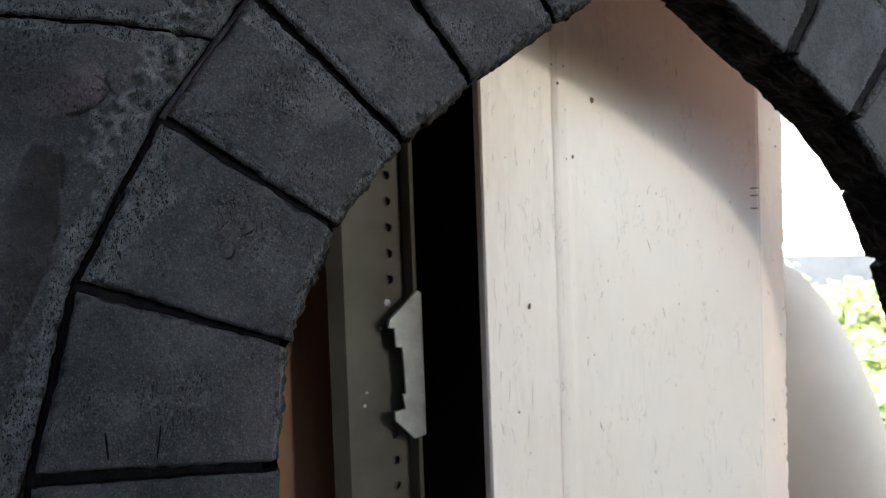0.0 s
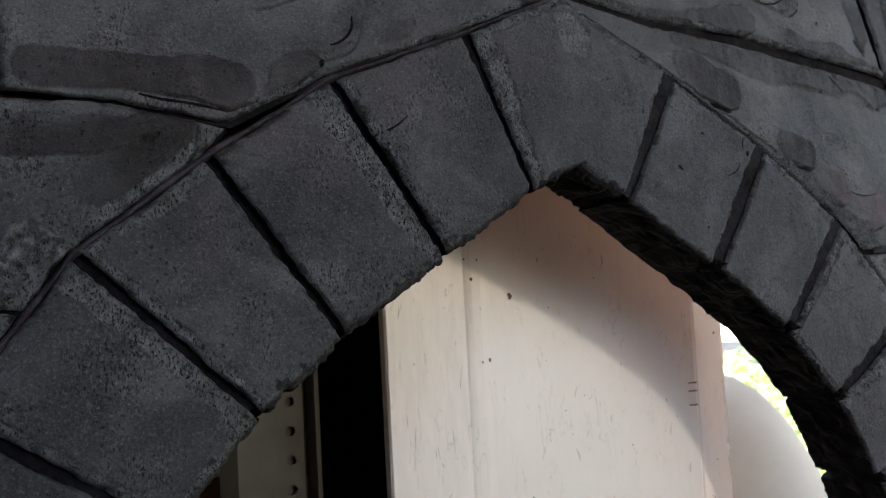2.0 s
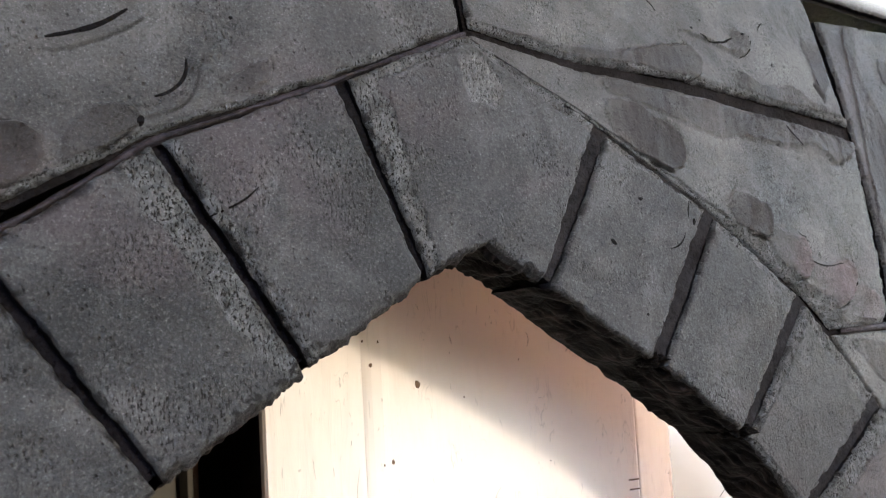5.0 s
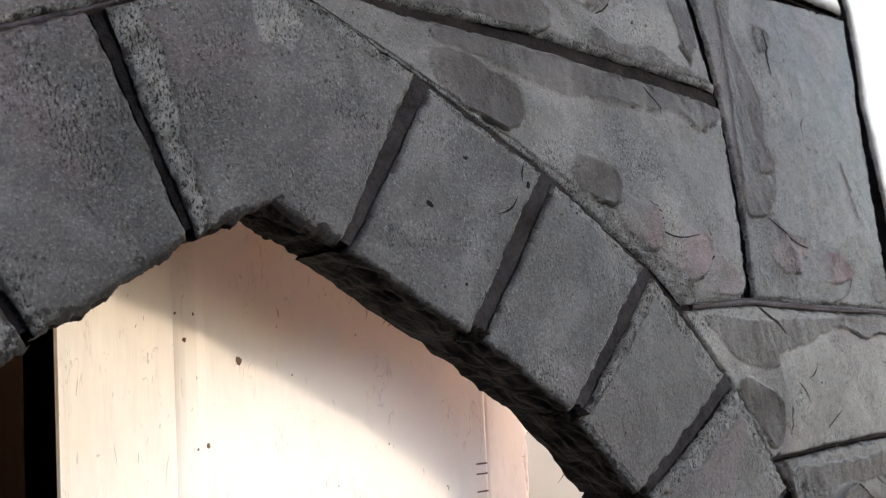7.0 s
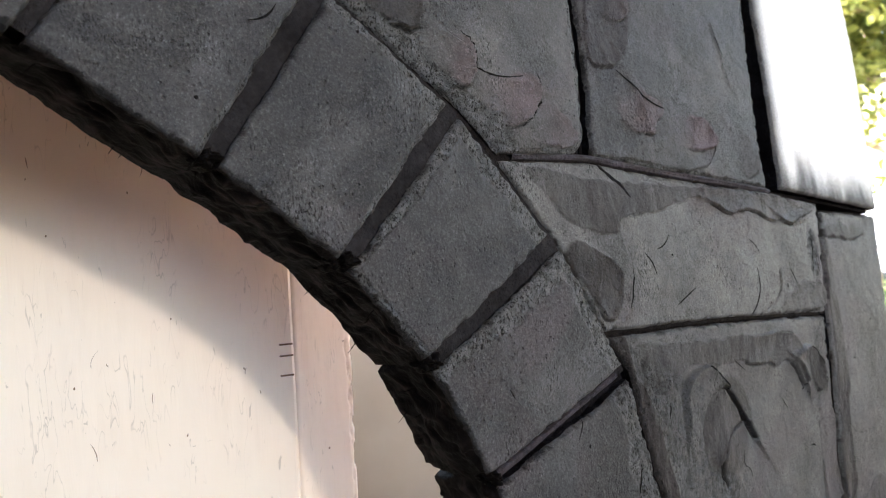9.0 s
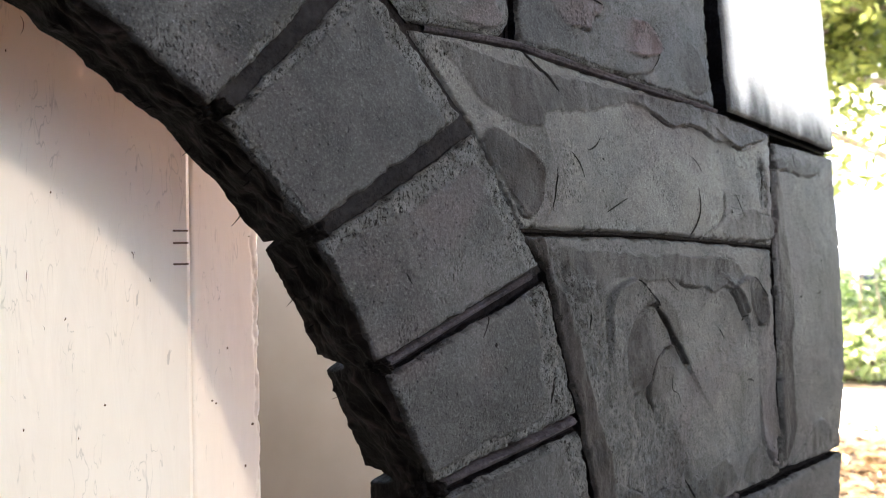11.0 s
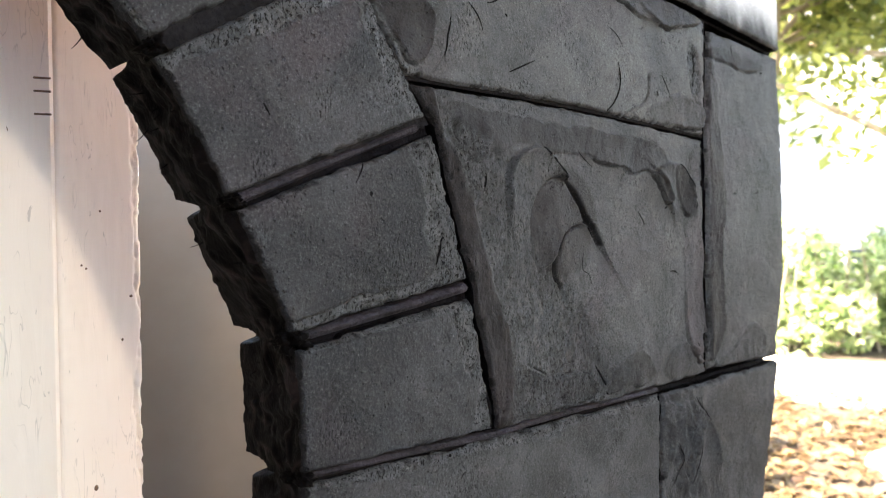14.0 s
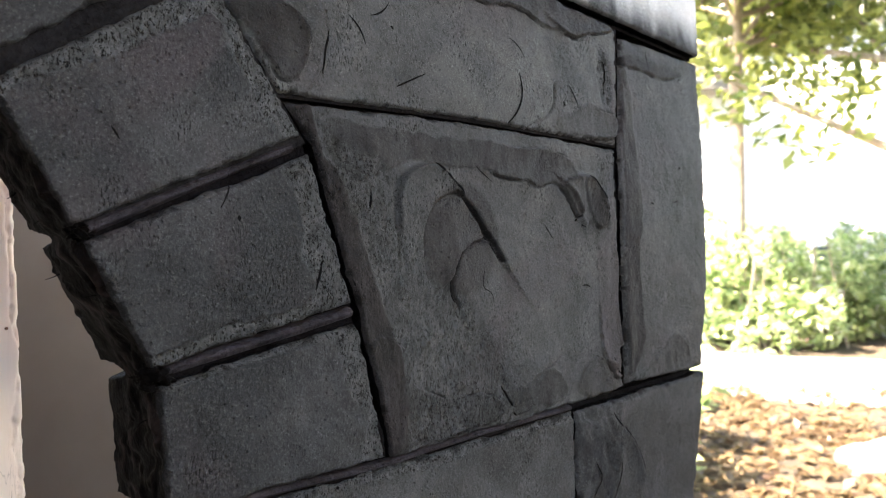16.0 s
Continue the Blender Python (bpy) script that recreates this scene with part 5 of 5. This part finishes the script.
def build_jamb():
    jamb = tagged(empty("storm_door_jamb", (-0.3303, 0.25, 0)), "dull aluminium storm-door jamb with punched holes and a strike plate", "door jamb")
    # punched strip
    x0, x1, hole_x = -0.0195, 0.034, 0.0185
    bm = bmesh.new()
    holes = [EYE - 0.0431 + 0.0203 * k for k in range(-30, 25) if k not in (-4, -5, -6, -7, -8)]
    holes.sort()
    r = 0.0036
    box(bm, (x0, 0.0, 0), (hole_x - 0.008, 0.0016, CEIL))
    box(bm, (hole_x + 0.008, 0.0, 0), (x1, 0.0016, CEIL))
    z = 0.0
    for hz in holes:
        box(bm, (hole_x - 0.008, 0.0, z), (hole_x + 0.008, 0.0016, hz - 0.008))
        sq = [bm.verts.new((hole_x + dx * 0.008, 0, hz + dz * 0.008)) for dx, dz in ((1, 0), (1, 1), (0, 1), (-1, 1), (-1, 0), (-1, -1), (0, -1), (1, -1))]
        rim = [bm.verts.new((hole_x + r * math.cos(k * math.pi / 4), 0, hz + r * math.sin(k * math.pi / 4))) for k in range(8)]
        rim2 = [bm.verts.new((vv.co.x, 0.0016, vv.co.z)) for vv in rim]
        for k in range(8):
            j = (k + 1) % 8
            bm.faces.new((sq[k], sq[j], rim[j], rim[k]))
            bm.faces.new((rim[k], rim[j], rim2[j], rim2[k]))
        z = hz + 0.008
    box(bm, (hole_x - 0.008, 0.0, z), (hole_x + 0.008, 0.0016, CEIL))
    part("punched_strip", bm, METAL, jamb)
    # added strip, coloured as the shade behind the punched holes
    box_part("hole_backing_shade", (x0 + 0.004, 0.006, 0), (x1 - 0.002, 0.024, CEIL), SHADE_BROWN, jamb)
    bm = bmesh.new()
    ring = [[bm.verts.new((px, py, pz)) for px, py in ((x0 - 0.0002, 0.0002), (x0 - 0.0002, 0.0030), (x0 - 0.0080, 0.0130), (x0 - 0.0095, 0.0110))] for pz in (0.0, CEIL)]
    bm.faces.new(ring[0])
    bm.faces.new(ring[1][::-1])
    for k in range(4):
        bm.faces.new((ring[0][k], ring[0][(k + 1) % 4], ring[1][(k + 1) % 4], ring[1][k]))
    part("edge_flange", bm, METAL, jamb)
    for rx, rz, rr in ((0.010, -0.1415, 0.0016), (-0.004, -0.190, 0.0011), (-0.006, -0.200, 0.0014), (0.016, -0.122, 0.0030)):
        bm = bmesh.new()
        bmesh.ops.create_uvsphere(bm, u_segments=12, v_segments=6, radius=rr, matrix=Matrix.Translation((rx, 0.0, EYE + rz)) @ Matrix.Diagonal((1, 0.3, 1, 1)))
        part("rivet", bm, PLATE, jamb)
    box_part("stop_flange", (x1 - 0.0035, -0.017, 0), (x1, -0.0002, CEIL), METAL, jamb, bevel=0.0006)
    # notched strike plate
    bm = bmesh.new()
    outline = [(0.004, 0.0), (0.008, -0.002), (0.008, -0.112), (-0.002, -0.114), (-0.018, -0.098), (-0.018, -0.091), (-0.009, -0.090), (-0.011, -0.079), (-0.008, -0.078), (-0.010, -0.043), (-0.015, -0.042), (-0.016, -0.028), (-0.021, -0.027), (-0.020, -0.021)]
    front = [bm.verts.new((px, -0.0205, EYE - 0.1120 + pz)) for px, pz in outline]
    fc = bm.faces.new(front)
    ex = bmesh.ops.extrude_face_region(bm, geom=[fc])
    for g in ex["geom"]:
        if isinstance(g, bmesh.types.BMVert):
            g.co.y += 0.003
    bmesh.ops.bevel(bm, geom=list(bm.edges), offset=0.0005, segments=1, affect="EDGES")
    plate = part("strike_plate", bm, PLATE, jamb, "worn zinc strike plate with notched edge")
    plate.location = (x1 - 0.006, 0, 0)
    return jamb


build_jamb()

tagged(box_part("door_casing", (-0.430, 0.33, 0), (-0.264, 0.36, 2.3), WOOD, None, bevel=0.002), "red-brown stained wooden door casing in shade", "door casing")

# mostly unseen walls and ceilings, added and cut to block or admit light
for name, lo, hi, mat in (
        ("wall_house", (-3.2, 0.37, 0), (-0.37, 0.50, CEIL), SHADE_BROWN),
        ("shade_wall_recess", (-0.37, 2.2, 0), (-0.02, 2.3, CEIL), SHADE_BROWN),
        ("shade_wall_return", (-0.14, 0.19, 0), (-0.06, 2.2, CEIL), SHADE_BROWN),
        ("shade_wall_inner", (-0.50, 0.50, 0), (-0.37, 2.3, CEIL), SHADE_BROWN),
        ("wall_left", (-3.2, -3.6, 0), (-3.0, 0.37, CEIL), PLASTER),
        ("shade_wall_side", (1.75, -3.3, 0), (1.9, -0.4, CEIL), PLASTER),
        ("shade_wall_behind", (-3.2, -1.75, 0), (-0.150, -1.6, 1.87), PLASTER),
        ("shade_wall_behind_upper", (-3.2, -1.75, 1.874), (-0.22, -1.6, 2.08), PLASTER),
        ("shade_wall_low", (-0.146, -1.75, 0), (1.75, -1.6, 1.2), PLASTER),
        ("ceiling_porch", (-0.296, -3.8, CEIL), (1.6, 0.12, CEIL + 0.12), PLASTER),
        ("ceiling_porch_end", (-3.2, -1.75, CEIL), (-0.3, 0.12, CEIL + 0.12), PLASTER),
        ("shade_roof_tank", (0.45, 0.124, CEIL), (1.6, 1.6, CEIL + 0.12), PLASTER),
        ("shade_roof_recess", (-3.2, 0.124, CEIL), (-0.02, 2.3, CEIL + 0.12), PLASTER)):
    tagged(box_part(name, lo, hi, mat), kind="structure")


# ---- yard ----
def build_ground():
    n = 60
    bm = bmesh.new()
    xs = [-60 + 120 * (k / n) for k in range(n + 1)]
    vs = [[bm.verts.new((x * abs(x) / 6, y * abs(y) / 6, 0)) for x in xs] for y in xs]
    for i in range(n):
        for j in range(n):
            bm.faces.new((vs[i][j], vs[i][j + 1], vs[i + 1][j + 1], vs[i + 1][j]))
    tagged(part("ground", bm, SOIL), kind="structure")


build_ground()
tagged(box_part("floor", (-3.2, -3.6, 0.0), (0.9, 0.62, 0.004), DECK), kind="structure")


def leaf_cloud(name, centres, n, size, mat, parent=None, flat=0.0, seed=3, squash=1.0):
    """Many small folded leaves round the given (x, y, z, radius) clumps, as one mesh."""
    rng = np.random.default_rng(seed)
    cs = np.asarray(centres, float)
    pick = rng.integers(0, len(cs), n)
    d = rng.normal(size=(n, 3))
    d /= np.linalg.norm(d, axis=1)[:, None]
    rad = cs[pick, 3] * rng.uniform(0.35, 1.0, n) ** 0.5
    at = cs[pick, :3] + d * rad[:, None] * np.array([1, 1, squash])
    a = rng.normal(size=(n, 3))
    a[:, 2] *= 1 - flat
    a /= np.linalg.norm(a, axis=1)[:, None]
    up = rng.normal(size=(n, 3)) * (1 - flat) * 0.7 + np.array([0, 0, 1.0])
    b = np.cross(up, a)
    b /= np.maximum(np.linalg.norm(b, axis=1), 1e-6)[:, None]
    nrm = np.cross(a, b)
    L = (size * rng.uniform(0.6, 1.3, n))[:, None]
    p = np.stack([at - a * L * 0.5, at + b * L * 0.28 + nrm * L * 0.08, at + a * L * 0.5 - nrm * L * 0.06, at - b * L * 0.28 + nrm * L * 0.08], 1)
    me = bpy.data.meshes.new(name)
    me.vertices.add(n * 4)
    me.vertices.foreach_set("co", p.astype(np.float32).ravel())
    me.loops.add(n * 6)
    i = np.arange(n)[:, None] * 4
    me.loops.foreach_set("vertex_index", np.concatenate([i, i + 1, i + 2, i, i + 2, i + 3], 1).astype(np.int32).ravel())
    me.polygons.add(n * 2)
    me.polygons.foreach_set("loop_start", np.arange(0, n * 6, 3, dtype=np.int32))
    me.update()
    return link(name, me, mat, parent)


def yard(az, dist, z=0.0):
    """A place in the yard by its bearing and distance from the panel."""
    return Vector((dist * math.sin(radians(az)) - 0.3, dist * math.cos(radians(az)) - 0.3, z))


def build_yard():
    rng = random.Random(5)
    # tank
    prof = 22
    bm = bmesh.new()
    at = Vector((0.87, 0.99, 0))
    left = Vector((-0.73, 0.68, 0))
    back = Vector((0.68, 0.73, 0))
    rings = []
    for k in range(-10, 41):
        if k <= 0:
            c, s = math.cos(k / 10 * math.pi / 2), -math.sin(k / 10 * math.pi / 2)
            shift, r = -0.33 * s, c
        else:
            shift, r = k * 0.03, 1.0
        r = max(r, 0.02)
        ring = []
        for j in range(prof + 1):
            th = j / prof * math.pi
            ring.append(bm.verts.new(at + left * shift - back * 0.30 * math.cos(th) * r + Vector((0, 0, 0.68 * (r ** 0.5) + 0.61 * math.sin(th) * r + 0.55 * max(shift, 0)))))
        ring.insert(0, bm.verts.new(at + left * shift - back * 0.30 * r))
        ring.append(bm.verts.new(at + left * shift + back * 0.30 * r))
        rings.append(ring)
    for a, b in zip(rings[:-1], rings[1:]):
        for j in range(len(a) - 1):
            bm.faces.new((a[j], a[j + 1], b[j + 1], b[j]))
    bm.faces.new(rings[-1])
    tagged(part("plastic_tank", bm, TANK, None, "", True), "off-white smooth plastic tank with a rounded end, standing on the soil", "tank")
    # far white house
    def house(name, az, dist, turn, wide, tall, label):
        h = tagged(empty(name, yard(az, dist)), label, "house")
        h.rotation_euler = (0, 0, radians(turn))
        box_part("foundation", (-wide / 2 + 0.05, 0.06, 0), (wide / 2 - 0.05, 6, 0.5), FOUND, h)
        box_part("wall", (-wide / 2, 0.1, 0.45), (wide / 2, 6, tall), SIDING, h)
        for k in range(int((tall - 0.5) / 0.16)):
            bm = bmesh.new()
            z = 0.47 + k * 0.16
            vs = [bm.verts.new(p) for p in ((-wide / 2, 0.06, z), (wide / 2, 0.06, z), (wide / 2, 0.09, z + 0.165), (-wide / 2, 0.09, z + 0.165), (-wide / 2, 0.1, z), (wide / 2, 0.1, z))]
            bm.faces.new(vs[:4])
            bm.faces.new((vs[0], vs[4], vs[5], vs[1]))
            part("siding_board", bm, SIDING, h)
        bm = bmesh.new()
        vs = [bm.verts.new(p) for p in ((-wide / 2 - 0.3, -0.4, tall - 0.1), (wide / 2 + 0.3, -0.4, tall - 0.1), (wide / 2 + 0.3, 3.0, tall + 1.6), (-wide / 2 - 0.3, 3.0, tall + 1.6), (-wide / 2 - 0.3, 6.4, tall - 0.1), (wide / 2 + 0.3, 6.4, tall - 0.1))]
        bm.faces.new(vs[:4])
        bm.faces.new((vs[3], vs[2], vs[5], vs[4]))
        ex = bmesh.ops.extrude_face_region(bm, geom=list(bm.faces))
        for g in ex["geom"]:
            if isinstance(g, bmesh.types.BMVert):
                g.co.z += 0.12
        part("roof", bm, ROOF, h)
        return h
    house("neighbour_house", 45, 15.5, -47, 9, 3.4, "white clapboard house on a grey-blue foundation")
    house("neighbour_house", 66, 19, -64, 11, 5.0, "sunlit white clapboard house with a low roof")
    # pale path
    bm = bmesh.new()
    p = [yard(48, 7.4), yard(57, 6.7), yard(66, 6.5), yard(78, 6.8), yard(78, 8.6), yard(66, 8.3), yard(57, 8.5), yard(48, 9.4)]
    lowv = [bm.verts.new((q.x, q.y, 0.0)) for q in p]
    topv = [bm.verts.new((q.x, q.y, 0.02)) for q in p]
    bm.faces.new(topv)
    for k in range(len(p)):
        j = (k + 1) % len(p)
        bm.faces.new((lowv[k], lowv[j], topv[j], topv[k]))
    tagged(part("path", bm, PATH), kind="structure")
    # dry leaves
    cl = []
    for k in range(260):
        q = yard(rng.uniform(44, 80), rng.uniform(2.6, 6.9))
        cl.append((q.x, q.y, 0.02, rng.uniform(0.15, 0.4)))
    tagged(leaf_cloud("leaf_litter", cl, 9000, 0.085, LITTER, flat=0.75, seed=8, squash=0.08), "fallen dry brown leaves on the soil", "leaves", kind="stuff")
    bm = bmesh.new()
    bmesh.ops.create_icosphere(bm, subdivisions=4, radius=1.0)
    for vert in bm.verts:
        p = vert.co.copy()
        vert.co = Vector((p.x * 0.22, p.y * 0.20, max(p.z, -0.35) * 0.11)) * (1 + 0.25 * noise.noise(p * 1.6) + 0.05 * noise.noise(p * 6))
        vert.co += Vector((4.45, 1.50, 0.02))
    tagged(part("garden_stone", bm, ROOF, None, "", True), "pale flat rounded stone lying among dry leaves", "stone")
    # shrubs behind the path
    for k in range(13):
        az, dist = 47 + k * 2.7 + rng.uniform(-0.8, 0.8), rng.uniform(8.6, 10.2)
        q = yard(az, dist)
        b = tagged(empty("garden_shrub", q), "leafy green garden shrub in sun", "shrub", "shrubs behind the path")
        tall = rng.uniform(1.05, 1.40) if az > 57 else rng.uniform(0.45, 0.7)
        cl = [(rng.uniform(-0.45, 0.45), rng.uniform(-0.45, 0.45), rng.uniform(0.12, tall - 0.15), rng.uniform(0.16, 0.30)) for _ in range(15)]
        for _ in range(6):
            c = rng.choice(cl)
            bm = bmesh.new()
            bmesh.ops.create_cone(bm, segments=6, radius1=0.012, radius2=0.006, depth=tall * 0.8, matrix=pose(c[0] * 0.5, c[1] * 0.5, tall * 0.4, rng.uniform(-14, 14), rng.uniform(-14, 14), 0))
            part("stem", bm, BARK, b)
        leaf_cloud("foliage", cl, 1700, 0.105, LEAF, b, 0.3, 100 + k)
        leaf_cloud("blossom", cl, 150 if az < 66 else 420, 0.10, BLOSSOM, b, 0.3, 150 + k)
    # pale rail behind the shrubs
    fence = tagged(empty("garden_fence", yard(63.3, 11.2)), "pale weathered wooden rail fence behind the shrubs", "fence")
    fence.rotation_euler = (0, 0, radians(-63.3))
    box_part("rail", (-0.75, -0.02, 1.13), (0.75, 0.02, 1.20), SIDING, fence, bevel=0.004)
    for x in (-0.55, 0.35):
        box_part("post", (x - 0.04, 0.022, 0), (x + 0.04, 0.10, 1.26), SIDING, fence, bevel=0.004)
    # low plants seen past the tank
    for k in range(9):
        q = yard(49.5 + k * 0.75, rng.uniform(4.2, 6.6))
        b = tagged(empty("ground_plant", q), "low broad-leaved green plant", "plant", "plants beside the tank")
        cl = [(rng.uniform(-0.3, 0.3), rng.uniform(-0.3, 0.3), rng.uniform(0.06, 0.42), 0.16) for _ in range(8)]
        for c in cl:
            bm = bmesh.new()
            bmesh.ops.create_cone(bm, segments=5, radius1=0.006, radius2=0.003, depth=c[2] + 0.05, matrix=pose(c[0], c[1], c[2] / 2))
            part("stem", bm, LEAF, b)
        leaf_cloud("foliage", cl, 300, 0.12, LEAF, b, 0.5, 200 + k)
        leaf_cloud("blossom", [(0, 0, 0.30, 0.22)], 16, 0.10, BLOSSOM, b, 0.5, 250 + k)
    # tree
    for az, dist, r, seed in ((61.0, 9.5, 0.075, 1), (71.5, 8.6, 0.12, 2), (54.0, 12.5, 0.10, 3)):
        q = yard(az, dist)
        tree = tagged(empty("garden_tree", q), "slender garden tree with a loose green crown", "tree", "trees in the yard")
        rg = random.Random(seed)
        bm = bmesh.new()
        bmesh.ops.create_cone(bm, segments=12, radius1=r * 1.3, radius2=r * 0.7, depth=4.6, matrix=pose(0, 0, 2.3))
        part("trunk", bm, BARK, tree)
        tips = []
        for k in range(24):
            a, el, L = rg.uniform(0, 360), rg.uniform(-4, 45), rg.uniform(1.2, 2.9)
            m = pose(0, 0, rg.uniform(1.5, 2.5) if seed == 2 and k < 7 else rg.uniform(2.9, 4.5)) @ pose(0, 0, 0, 0, 0, a) @ pose(0, 0, 0, 90 - el, 0, 0)
            bm = bmesh.new()
            bmesh.ops.create_cone(bm, segments=7, radius1=r * 0.4, radius2=0.015, depth=L, matrix=m @ pose(0, 0, L / 2))
            tips += [(*(m @ Vector((0, 0, L * f))), 0.45) for f in (0.45, 0.65, 0.85, 1.0)]
            part("limb", bm, BARK, tree)
        leaf_cloud("crown", tips, 11000, 0.14, CROWN_LEAF, tree, 0.2, 300 + seed)


build_yard()
